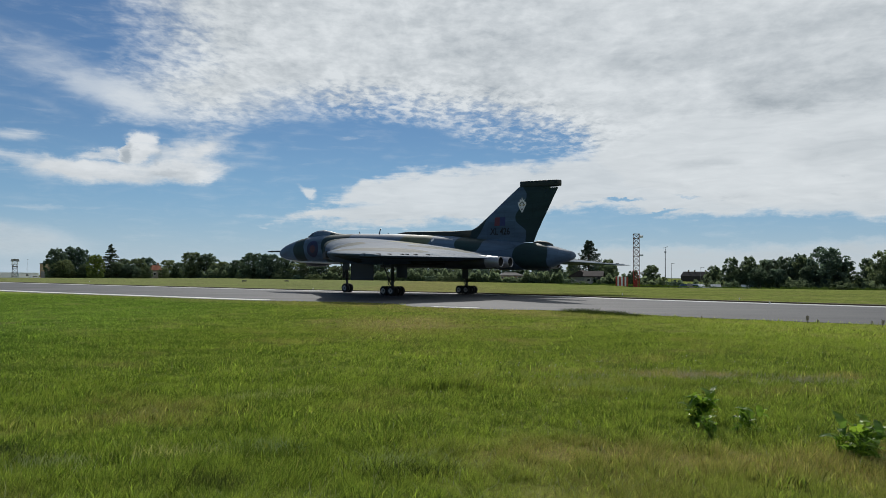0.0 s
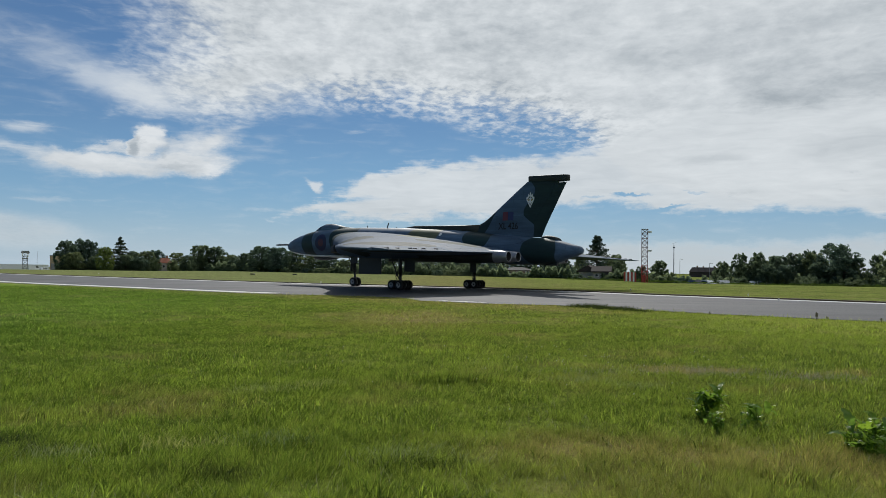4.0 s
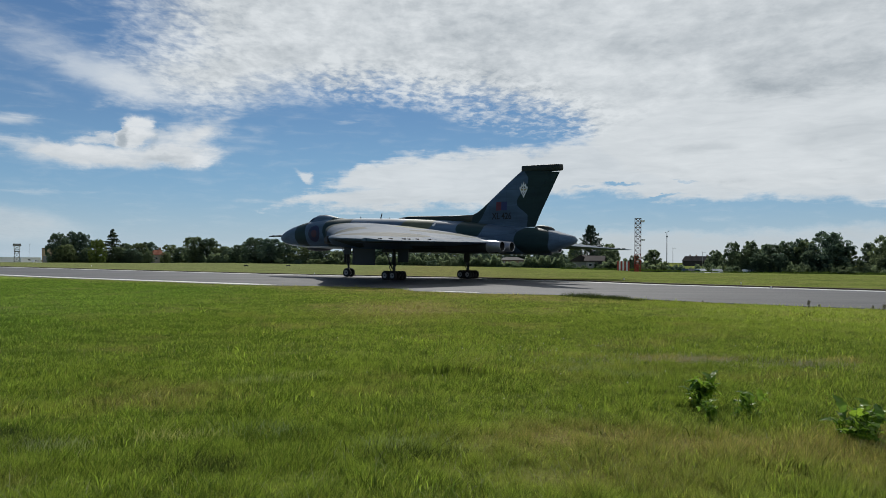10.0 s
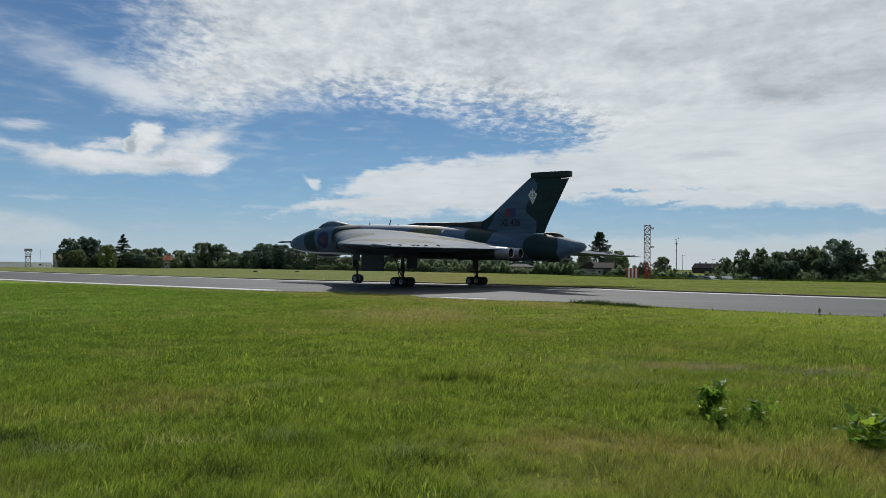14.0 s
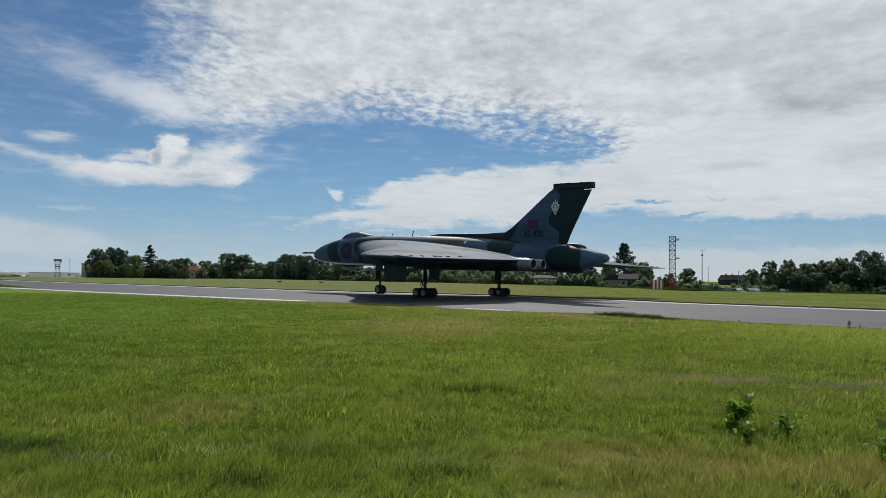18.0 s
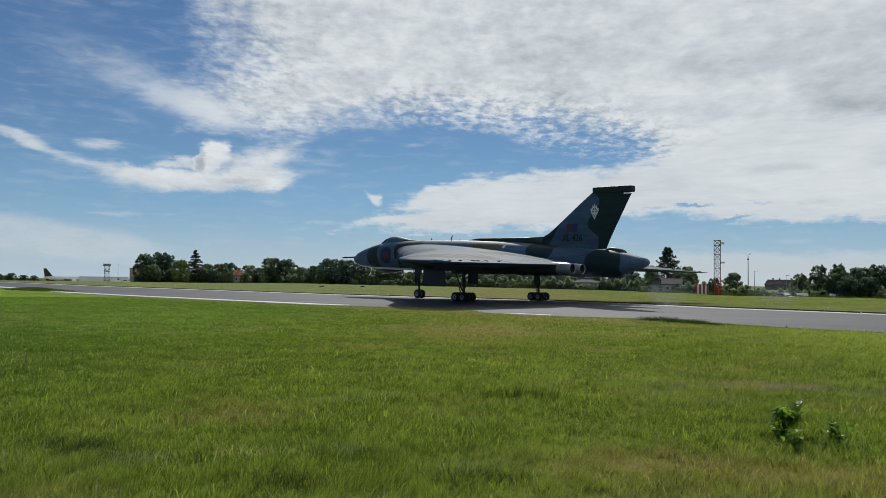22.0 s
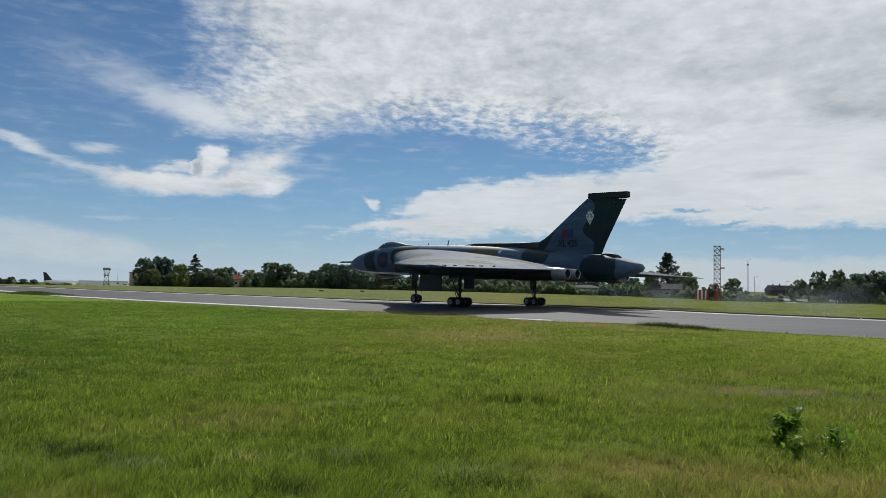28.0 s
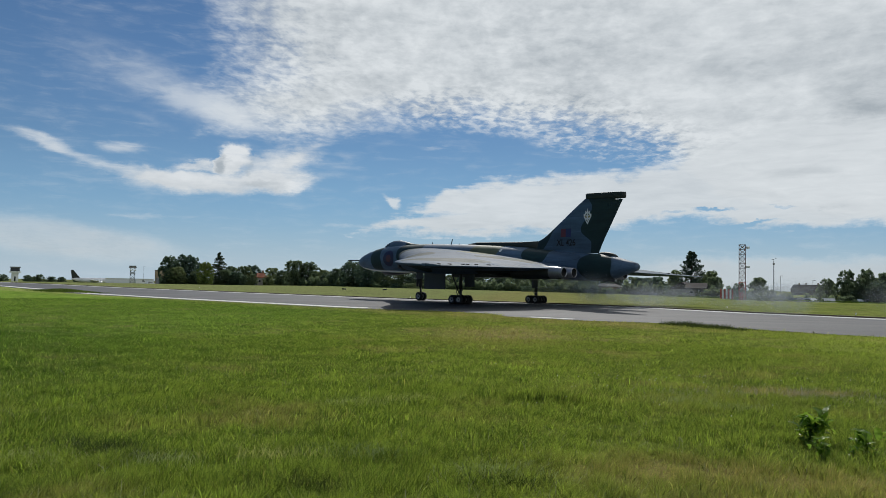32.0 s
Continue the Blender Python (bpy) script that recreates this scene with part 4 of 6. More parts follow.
    part("bomb_bay_door", bm, UNDERSIDE, body)
    # fin with rudder and cap
    zs = [r[0] for r in FIN]
    v, f = loft([fin_ring(z, 0.0, 0.80) for z in zs])
    fin = outward(child("fin", mesh_of("fin", v, f, [FINSKIN], True), jet, "tall swept fin in grey and dark green"))
    v, f = loft([fin_ring(z, 0.801, 1.0) for z in (3.95, 4.6, 4.95, 5.15, 5.42, 5.9, 7.3, 7.8)])
    rudder = outward(child("rudder", mesh_of("rudder", v, f, [FINSKIN], True), fin))
    for ob in (fin, rudder):
        m = ob.modifiers.new("edges", "EDGE_SPLIT")
        m.split_angle = radians(28)
    rings = []
    for a, zl, zh, w in ((-8.08, 8.0, 8.36, 0.05), (-8.2, 7.96, 8.39, 0.14), (-9.0, 7.93, 8.38, 0.19), (-10.2, 7.9, 8.36, 0.19), (-11.1, 7.86, 8.34, 0.16), (-11.4, 7.88, 8.3, 0.1)):
        rings.append(ring_ellipse(a, (zl + zh) / 2, w, (zh - zl) / 2, 16, 5.0))
    v, f = loft(rings)
    outward(child("fin_cap", mesh_of("fin_cap", v, f, [DARKGREEN], True), fin, "dark squared aerial fairing capping the fin"))
    bm = bmesh.new()
    box(bm, -10.85, 0.10, 7.84, 0.5, 0.03, 0.03)
    part("hinge_strip", bm, PALE, fin, "pale strip under the fin cap")
    # painted marks on the port side
    decal("flag_red_half", [(-6.05, 5.2), (-6.5, 5.2), (-6.5, 5.83), (-6.05, 5.83)], fin_side, REDPAINT, fin, "dull red half of the fin flash")
    decal("flag_blue_half", [(-6.5, 5.2), (-6.98, 5.2), (-6.98, 5.83), (-6.5, 5.83)], fin_side, BLUEPAINT, fin, "dull blue half of the fin flash")
    ex, ez = -8.36, 6.66
    at = lambda pts, k: [(ex + k * x, ez + z) for x, z in pts]
    decal("emblem_badge", at([(0, 0.60), (0.06, 0.32), (0.18, 0.44), (0.20, 0.22), (0.34, 0.18), (0.31, -0.02), (0, -0.60), (-0.31, -0.02), (-0.34, 0.18), (-0.20, 0.22), (-0.18, 0.44), (-0.06, 0.32)], 1), fin_side, WHITEPAINT, fin, "white feathered pointed emblem on the fin")
    for k in (1, -1):
        decal("emblem_cut", at([(0.035, 0.26), (0.17, 0.12), (0.19, 0.05), (0.035, 0.13)], k), fin_side, DARKGREEN, fin, "dark slit in the fin emblem", 0.02)
        decal("emblem_patch", at([(0.05, 0.02), (0.25, 0.06), (0.20, -0.06), (0.06, -0.10)], k), fin_side, OCHRE, fin, "dull gold patch in the fin emblem", 0.02)
        decal("emblem_cut", at([(0.01, -0.33), (0.13, -0.14), (0.10, -0.24), (0.01, -0.44)], k), fin_side, DARKGREEN, fin, "dark slit in the fin emblem", 0.02)
    cu = bpy.data.curves.new("serial", "FONT")
    cu.body, cu.size, cu.align_x, cu.align_y, cu.offset = "XL 426", 0.66, "CENTER", "CENTER", 0.012
    tmp = new("serial_tmp", cu)
    me = bpy.data.meshes.new_from_object(tmp.evaluated_get(bpy.context.evaluated_depsgraph_get()))
    bpy.data.objects.remove(tmp)
    xs = [v.co.x for v in me.vertices]
    ys = [v.co.y for v in me.vertices]
    k, h, mx, my = 1.66 / (max(xs) - min(xs)), 0.5 / (max(ys) - min(ys)), (max(xs) + min(xs)) / 2, (max(ys) + min(ys)) / 2
    for v in me.vertices:
        a, z = -6.54 - (v.co.x - mx) * k, 4.79 + (v.co.y - my) * h
        v.co = (a, fin_side(a, z) + 0.02, z)
    me.materials.clear()
    me.materials.append(SOOT_AND_SHADE)
    child("serial_letters", me, fin, "black serial letters on the fin")
    decal("roundel_ring", circle(12.0, 3.72, 0.72), body_side, ROUNDELBLUE, body, "dull blue roundel ring", 0.02)
    decal("roundel_centre", circle(12.0, 3.72, 0.34), body_side, ROUNDELRED, body, "dull red roundel centre", 0.028)
    decal("round_mark", circle(-1.1, 4.22, 0.13, 14), body_side, WHITEPAINT, body, "small white round mark", 0.25)
    # undercarriage
    main_wheel = wheel_mesh("main_wheel", 0.35, 0.22)
    nose_wheel = wheel_mesh("nose_wheel", 0.385, 0.26)
    for side in (1, -1):
        build_gear(jet, main_wheel, side)
    bm = bmesh.new()
    tube(bm, (0, 0, 0.38), (0.1, 0, 1.3), 0.09)
    tube(bm, (0.08, 0, 1.2), (0.2, 0, 2.7), 0.15)
    tube(bm, (0, -0.35, 0.385), (0, 0.35, 0.385), 0.06)
    gear = part("nose_gear", bm, STRUT, jet, "grey nose leg with twin wheels", (9.18, 0, 0))
    bm = bmesh.new()
    tube(bm, (0.9, 0, 2.6), (0.1, 0, 1.25), 0.05)
    tube(bm, (0.28, 0.2, 1.25), (0.28, 0.2, 2.5), 0.1)
    part("brace", bm, STRUT, gear)
    for y in (0.25, -0.25):
        WHEELS.append((child("wheel", nose_wheel, gear, "", (0, y, 0.385)), 0.385, (0, y, 0.385)))
    bm = bmesh.new()
    box(bm, -2.15, 0.48, 1.8, 2.55, 0.06, 1.5, 0.02)
    part("gear_door", bm, UNDERSIDE, gear, "large dark nose undercarriage door")
    for x, s in ((-0.35, 0.55), (-0.35, -0.55)):
        bm = bmesh.new()
        box(bm, x, s, 2.25, 0.8, 0.05, 0.6, 0.02)
        part("gear_door", bm, UNDERSIDE, gear)
    return jet


JET = build_aircraft()


# ---- vegetation and buildings round the field ----
def spot(az, d, z=None):
    x, y = d * math.sin(radians(az)), d * math.cos(radians(az))
    return Vector((x, y, ground_z(x, y) if z is None else z))


# lighter and bluer than real foliage: distance haze is mixed into this colour
LEAF = leafy("broad_leaves", (0.082, 0.125, 0.092), (0.190, 0.250, 0.145), 0.35, 0.70)
LEAF_BRIGHT = leafy("light_leaves", (0.08, 0.12, 0.04), (0.24, 0.31, 0.09), 0.4, 0.45)
ROUGHGRASS = leafy("rough_grass", (0.034, 0.062, 0.013), (0.105, 0.165, 0.036), 0.5, 0.35)
NEEDLE = leafy("dark_needles", (0.045, 0.068, 0.055), (0.105, 0.14, 0.09), 0.4, 0.35)
BARK = surface("bark", (0.06, 0.045, 0.035), 0.9, vary=0.4, scale=3)


def leaf_mesh(name, centres, sizes, mat, rng, flat=0.0):
    """Many small four-sided leaves, each folded along its middle."""
    n = len(centres)
    u = rng.normal(size=(n, 3))
    u[:, 2] *= 1.0 - flat
    u /= np.linalg.norm(u, axis=1)[:, None]
    v = np.cross(u, rng.normal(size=(n, 3)))
    v /= np.linalg.norm(v, axis=1)[:, None]
    w = np.cross(u, v) * 0.25
    s = sizes[:, None]
    quad = np.stack([centres - u * s, centres + v * s * 0.6 + w * s, centres + u * s, centres - v * s * 0.6 + w * s], 1).reshape(-1, 3)
    me = bpy.data.meshes.new(name)
    me.vertices.add(4 * n)
    me.vertices.foreach_set("co", quad.astype(np.float32).ravel())
    me.loops.add(4 * n)
    me.loops.foreach_set("vertex_index", np.arange(4 * n, dtype=np.int32))
    me.polygons.add(n)
    me.polygons.foreach_set("loop_start", np.arange(0, 4 * n, 4, dtype=np.int32))
    me.materials.append(mat)
    me.update(calc_edges=True)
    return me


def tree_of(seed, kind):
    """A tree of height 1: trunk with limbs, and a crown of small leaves in uneven clumps."""
    rng = np.random.default_rng(seed)
    t = thing("tree", "", "")
    bm = bmesh.new()
    lean = rng.normal(size=2) * 0.02
    if kind == "broad":
        tube(bm, (0, 0, -0.02), (lean[0], lean[1], 0.45), 0.035, 0.018, 7)
        clumps = []
        wide = lambda h, a: 0.45 * math.sqrt(max(0.05, 1 - ((h - 0.42) / 0.57) ** 2)) * (0.88 + 0.12 * math.sin(2.6 * a + seed) + 0.06 * math.sin(9 * h + 3 * a + seed))
        for i in range(170):
            a, h = rng.uniform(0, 6.28), rng.uniform(0.03, 0.96)
            inner = i < 60
            reach = wide(h, a) * (rng.uniform(0.0, 0.72) if inner else rng.uniform(0.78, 1.0))
            c = np.array([math.cos(a) * reach, math.sin(a) * reach, h * (0.93 if inner else 1.0)])
            clumps.append((c, rng.uniform(0.12, 0.17) if inner else rng.uniform(0.035, 0.075)))
            if i < 12:
                tube(bm, (lean[0] * 0.7, lean[1] * 0.7, 0.16 + 0.025 * i), tuple(c), 0.012, 0.004, 5)
        leaves, mat, size = 9500, LEAF, 0.020
    elif kind == "spire":
        tube(bm, (0, 0, -0.02), (0, 0, 0.97), 0.026, 0.004, 7)
        clumps = []
        for i in range(112):  # whorls of drooping boughs
            h = 0.05 + 0.92 * ((i // 7) / 15.0) + rng.uniform(-0.03, 0.03)
            a = i * 1.05 + rng.uniform(-0.3, 0.3)
            reach = (0.66 * (1 - h) ** 0.95 + 0.02) * rng.uniform(0.62, 1.08)
            for k in (0.25, 0.5, 0.75, 1.0):
                c = np.array([math.cos(a) * reach * k, math.sin(a) * reach * k, h - 0.05 * reach - 0.16 * reach * k + 0.10 * reach * k * k])
                clumps.append((c, (0.015 + 0.036 * (1 - h)) * (1.25 - 0.5 * k)))
            tube(bm, (0, 0, h), tuple(c), 0.006, 0.002, 4)
        clumps += [(np.array([0, 0, 0.96]), 0.016), (np.array([0, 0, 0.99]), 0.010)] * 3
        leaves, mat, size = 7000, NEEDLE, 0.016
    elif kind == "pine":
        tube(bm, (0, 0, -0.02), (0.02, 0, 0.95), 0.03, 0.006, 7)
        clumps = []
        for i in range(70):
            h = 0.14 + 0.84 * (i / 69)
            a = i * 2.2
            reach = (0.60 * (1 - h) ** 0.75 + 0.03) * rng.uniform(0.35, 1.08)
            for k in (0.4, 0.72, 1.0):
                c = np.array([math.cos(a) * reach * k, math.sin(a) * reach * k, h + 0.10 * reach * k])
                clumps.append((c, (0.030 + 0.036 * (1 - h)) * (1.2 - 0.3 * k)))
            tube(bm, (0.01, 0, h - 0.03), tuple(c), 0.008, 0.003, 4)
        leaves, mat, size = 5200, NEEDLE, 0.017
    else:  # a low shrub
        tube(bm, (0, 0, -0.02), (0, 0, 0.3), 0.03, 0.02, 6)
        clumps = []
        for i in range(44):
            a, h = rng.uniform(0, 6.28), rng.uniform(0.08, 0.9)
            reach = 0.55 * math.sqrt(max(0.05, 1 - ((h - 0.3) / 0.65) ** 2)) * rng.uniform(0.2, 1.0)
            clumps.append((np.array([math.cos(a) * reach, math.sin(a) * reach, h]), rng.uniform(0.07, 0.14)))
        leaves, mat, size = 2600, LEAF, 0.032
    part("trunk", bm, BARK, t)
    idx = rng.integers(0, len(clumps), leaves)
    d = rng.normal(size=(leaves, 3))
    d /= np.linalg.norm(d, axis=1)[:, None]
    d *= rng.uniform(0.35, 1.0, leaves)[:, None] ** 0.5
    cen = np.array([clumps[i][0] for i in idx]) + d * np.array([clumps[i][1] for i in idx])[:, None] * np.array([1, 1, 0.8])
    cen[:, 2] = np.maximum(cen[:, 2], 0.03)
    child("crown", leaf_mesh("crown", cen, rng.uniform(0.7, 1.5, leaves) * size, mat, rng), t)
    return t


def build_trees():
    kinds = {"b": [tree_of(s, "broad") for s in (1, 2, 3, 4)], "c": [tree_of(5, "spire")], "p": [tree_of(6, "pine")], "s": [tree_of(s, "shrub") for s in (7, 8)]}
    light = tree_of(9, "broad")
    for c in light.children:
        if c.name.startswith("crown"):
            c.data.materials[0] = LEAF_BRIGHT
    kinds["y"] = [light]
    says = {"b": ("dark green broadleaf tree in a tree line", "tree"), "y": ("small light green broadleaf tree", "tree"), "c": ("dark spire-shaped conifer above lower trees", "conifer"),
            "p": ("tall ragged pine tree with dark branches", "conifer"), "s": ("low dark green bush at the field edge", "bush")}
    names = {"b": "tree", "y": "tree", "c": "conifer", "p": "pine_tree", "s": "bush"}
    rng = random.Random(11)
    used = set()

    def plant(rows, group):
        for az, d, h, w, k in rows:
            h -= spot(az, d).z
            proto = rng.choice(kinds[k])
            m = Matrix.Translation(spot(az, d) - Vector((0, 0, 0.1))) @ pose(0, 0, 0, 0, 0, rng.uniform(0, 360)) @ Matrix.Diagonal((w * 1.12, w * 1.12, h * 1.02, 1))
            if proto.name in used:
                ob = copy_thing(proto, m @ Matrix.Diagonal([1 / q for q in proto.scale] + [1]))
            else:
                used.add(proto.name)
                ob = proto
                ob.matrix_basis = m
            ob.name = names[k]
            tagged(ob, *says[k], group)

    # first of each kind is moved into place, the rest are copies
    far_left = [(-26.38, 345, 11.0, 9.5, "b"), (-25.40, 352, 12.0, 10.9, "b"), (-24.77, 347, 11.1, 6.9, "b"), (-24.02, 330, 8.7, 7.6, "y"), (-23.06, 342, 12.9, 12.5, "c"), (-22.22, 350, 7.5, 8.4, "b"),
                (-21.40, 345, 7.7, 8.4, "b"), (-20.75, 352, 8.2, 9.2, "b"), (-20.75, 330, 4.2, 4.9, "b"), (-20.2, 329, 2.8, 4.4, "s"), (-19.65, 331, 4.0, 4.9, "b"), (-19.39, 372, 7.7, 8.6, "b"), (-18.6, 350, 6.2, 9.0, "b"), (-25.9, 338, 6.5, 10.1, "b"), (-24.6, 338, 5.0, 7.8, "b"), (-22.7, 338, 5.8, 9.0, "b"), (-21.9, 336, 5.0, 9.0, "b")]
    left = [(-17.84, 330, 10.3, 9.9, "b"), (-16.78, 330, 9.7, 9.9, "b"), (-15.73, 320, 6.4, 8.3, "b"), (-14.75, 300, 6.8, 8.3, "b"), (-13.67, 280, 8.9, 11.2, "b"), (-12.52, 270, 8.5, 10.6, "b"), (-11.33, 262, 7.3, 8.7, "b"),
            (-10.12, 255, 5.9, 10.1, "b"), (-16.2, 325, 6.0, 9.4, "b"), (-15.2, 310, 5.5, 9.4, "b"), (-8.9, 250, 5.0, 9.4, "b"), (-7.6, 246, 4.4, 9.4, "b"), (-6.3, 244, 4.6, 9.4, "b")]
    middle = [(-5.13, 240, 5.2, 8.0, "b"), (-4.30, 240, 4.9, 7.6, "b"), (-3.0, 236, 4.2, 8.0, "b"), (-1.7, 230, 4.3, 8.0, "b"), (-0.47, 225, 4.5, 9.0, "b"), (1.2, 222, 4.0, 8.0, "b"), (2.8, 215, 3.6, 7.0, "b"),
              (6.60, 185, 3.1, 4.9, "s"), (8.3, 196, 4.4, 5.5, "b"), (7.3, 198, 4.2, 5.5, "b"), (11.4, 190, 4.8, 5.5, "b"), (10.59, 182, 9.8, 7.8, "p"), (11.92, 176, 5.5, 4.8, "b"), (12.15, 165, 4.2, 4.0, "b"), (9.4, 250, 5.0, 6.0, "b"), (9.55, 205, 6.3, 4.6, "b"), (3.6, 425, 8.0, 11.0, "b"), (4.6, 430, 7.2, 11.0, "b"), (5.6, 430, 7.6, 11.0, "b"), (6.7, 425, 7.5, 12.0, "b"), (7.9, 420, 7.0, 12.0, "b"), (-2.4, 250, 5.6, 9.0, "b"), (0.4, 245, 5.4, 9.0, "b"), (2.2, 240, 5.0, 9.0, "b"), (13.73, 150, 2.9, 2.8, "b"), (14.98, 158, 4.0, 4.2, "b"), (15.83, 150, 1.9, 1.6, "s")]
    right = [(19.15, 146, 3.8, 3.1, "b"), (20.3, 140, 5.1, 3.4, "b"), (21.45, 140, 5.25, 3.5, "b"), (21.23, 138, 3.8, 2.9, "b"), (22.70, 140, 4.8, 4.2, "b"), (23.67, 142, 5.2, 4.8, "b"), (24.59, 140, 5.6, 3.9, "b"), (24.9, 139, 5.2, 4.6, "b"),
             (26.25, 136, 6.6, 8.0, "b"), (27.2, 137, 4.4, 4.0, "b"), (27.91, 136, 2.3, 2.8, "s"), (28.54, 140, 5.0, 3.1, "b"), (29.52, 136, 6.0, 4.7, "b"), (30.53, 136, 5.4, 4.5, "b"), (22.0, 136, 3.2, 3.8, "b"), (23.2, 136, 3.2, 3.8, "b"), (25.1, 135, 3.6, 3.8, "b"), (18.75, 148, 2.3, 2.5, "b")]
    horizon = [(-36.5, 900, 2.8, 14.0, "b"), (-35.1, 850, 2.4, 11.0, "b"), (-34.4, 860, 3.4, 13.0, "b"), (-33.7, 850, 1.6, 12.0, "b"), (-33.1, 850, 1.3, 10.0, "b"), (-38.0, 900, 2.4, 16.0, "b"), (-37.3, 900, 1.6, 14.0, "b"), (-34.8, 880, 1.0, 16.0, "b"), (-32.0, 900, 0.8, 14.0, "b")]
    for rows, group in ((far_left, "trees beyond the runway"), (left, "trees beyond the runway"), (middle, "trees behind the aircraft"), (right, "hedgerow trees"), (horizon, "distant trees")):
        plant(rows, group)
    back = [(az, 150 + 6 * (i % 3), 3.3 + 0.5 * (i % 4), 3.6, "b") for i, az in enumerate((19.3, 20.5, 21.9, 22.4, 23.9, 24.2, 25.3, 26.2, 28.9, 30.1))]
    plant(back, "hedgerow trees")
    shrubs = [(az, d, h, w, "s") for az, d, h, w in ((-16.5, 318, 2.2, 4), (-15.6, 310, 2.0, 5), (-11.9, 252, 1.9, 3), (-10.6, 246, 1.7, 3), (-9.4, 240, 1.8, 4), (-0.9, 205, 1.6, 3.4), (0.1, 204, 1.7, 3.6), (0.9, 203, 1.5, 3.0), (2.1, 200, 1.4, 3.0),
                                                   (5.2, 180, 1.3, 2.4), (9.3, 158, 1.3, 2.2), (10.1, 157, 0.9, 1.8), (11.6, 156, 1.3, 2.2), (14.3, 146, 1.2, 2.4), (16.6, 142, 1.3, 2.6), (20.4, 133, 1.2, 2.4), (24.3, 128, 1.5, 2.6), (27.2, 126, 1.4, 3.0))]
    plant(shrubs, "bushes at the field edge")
    # the continuous undergrowth below the trees
    rng2 = np.random.default_rng(3)
    line = [(-27, 338, 3.8), (-19, 352, 4.6), (-17, 318, 4.4), (-14, 288, 4.2), (-11, 256, 3.2), (-8, 242, 2.9), (0, 212, 3.6), (4.0, 193, 3.2), (4.3, 193, 1.5), (5.7, 187, 1.5), (6.1, 186, 3.6), (8.5, 174, 3.1), (8.9, 172, 1.5), (11.2, 162, 1.5), (11.6, 160, 2.3), (17, 146, 2.1), (19, 143, 2.2), (20, 141, 2.3), (22, 138, 2.6), (25, 134, 2.6), (32, 132, 2.5)]
    n = 70000
    az = rng2.uniform(-27, 32, n)
    d, h = (np.interp(az, [r[0] for r in line], [r[k] for r in line]) for k in (1, 2))
    d = d + rng2.uniform(-2.5, 5.0, n)
    bump = 0.65 + 0.35 * np.sin(az * 9.0) * np.sin(az * 3.7 + 1.0)
    z = rng2.uniform(0, 1, n) ** 0.8 * h * bump
    cen = np.stack([d * np.sin(np.radians(az)), d * np.cos(np.radians(az)), z + np.array([ground_z(a * math.sin(radians(b)), a * math.cos(radians(b))) for a, b in zip(d, az)])], 1)
    ob = new("undergrowth", leaf_mesh("undergrowth", cen, rng2.uniform(0.22, 0.45, n), LEAF, rng2))
    tagged(ob, "dense dark green undergrowth along the field edge", "hedge", kind="stuff")


build_trees()


def build_long_grass():
    """Taller grass before the parked cars, and along the far edge of the runway."""
    rng = np.random.default_rng(31)
    n = 16000
    az, d = rng.uniform(8.5, 32, n), rng.uniform(0, 3.0, n)
    d = d + np.interp(az, [8, 12, 17, 20, 25, 32], [160, 146, 133, 128, 125, 124])
    x, y = d * np.sin(np.radians(az)), d * np.cos(np.radians(az))
    tagged(new("long_grass", blades_mesh("long_grass", x, y, rng.uniform(0.12, 0.42, n) * (0.7 + 0.5 * np.sin(az * 5.0) ** 2) * np.interp(az, [16, 17, 23, 24], [1.0, 0.55, 0.55, 1.0]), np.full(n, 0.07), rng.uniform(0, 0.5, n), rng, 1, ROUGHGRASS)), "long rough grass at the field edge", "grass", kind="stuff")
    n = 16000
    xs, ps = [r[0] for r in sorted(FAR_EDGE)], [r[1] for r in sorted(FAR_EDGE)]
    a = rng.uniform(-60, 150, n)
    p = np.interp(a, xs, ps) - rng.uniform(-0.15, 1.3, n)
    x, y = AIR_AT.x + a * NOSE_WAY.x + p * PORT_WAY.x, AIR_AT.y + a * NOSE_WAY.y + p * PORT_WAY.y
    tagged(new("verge_grass", blades_mesh("verge_grass", x, y, rng.uniform(0.06, 0.13, n), np.full(n, 0.04), rng.uniform(0, 0.5, n), rng, 1)), "ragged grass lip along the runway's far edge", "grass", kind="stuff")
    # grassy hump that hides the line for a stretch
    n = 7000
    a, p = rng.normal(44.4, 3.0, n), rng.normal(18.6, 0.8, n)
    x, y = AIR_AT.x + a * NOSE_WAY.x + p * PORT_WAY.x, AIR_AT.y + a * NOSE_WAY.y + p * PORT_WAY.y
    h = 0.24 * np.exp(-((a - 44.4) / 4.6) ** 2 - ((p - 18.8) / 1.4) ** 2) + rng.uniform(0.03, 0.14, n)
    tagged(new("grass_hump", blades_mesh("grass_hump", x, y, h, np.full(n, 0.06), rng.uniform(0, 0.5, n), rng, 1, ROUGHGRASS)), "low hump of rough grass beside the runway", "grass", kind="stuff")


BRICK = surface("brown_brick_wall", (0.22, 0.15, 0.10), 0.85, vary=0.3, scale=1.0)
RENDERWALL = surface("pale_rendered_wall", (0.34, 0.32, 0.29), 0.85, vary=0.15, scale=1.0)
TERRACOTTA = surface("terracotta_roof", (0.31, 0.125, 0.08), 0.8, vary=0.3, scale=2.0, spec=0.1)
BROWNROOF = surface("brown_roof_tiles", (0.05, 0.042, 0.042), 0.8, vary=0.3, scale=2.0, spec=0.1)
SLATE = surface("dark_roof_tiles", (0.05, 0.045, 0.045), 0.75, vary=0.3, scale=2.0, spec=0.1)
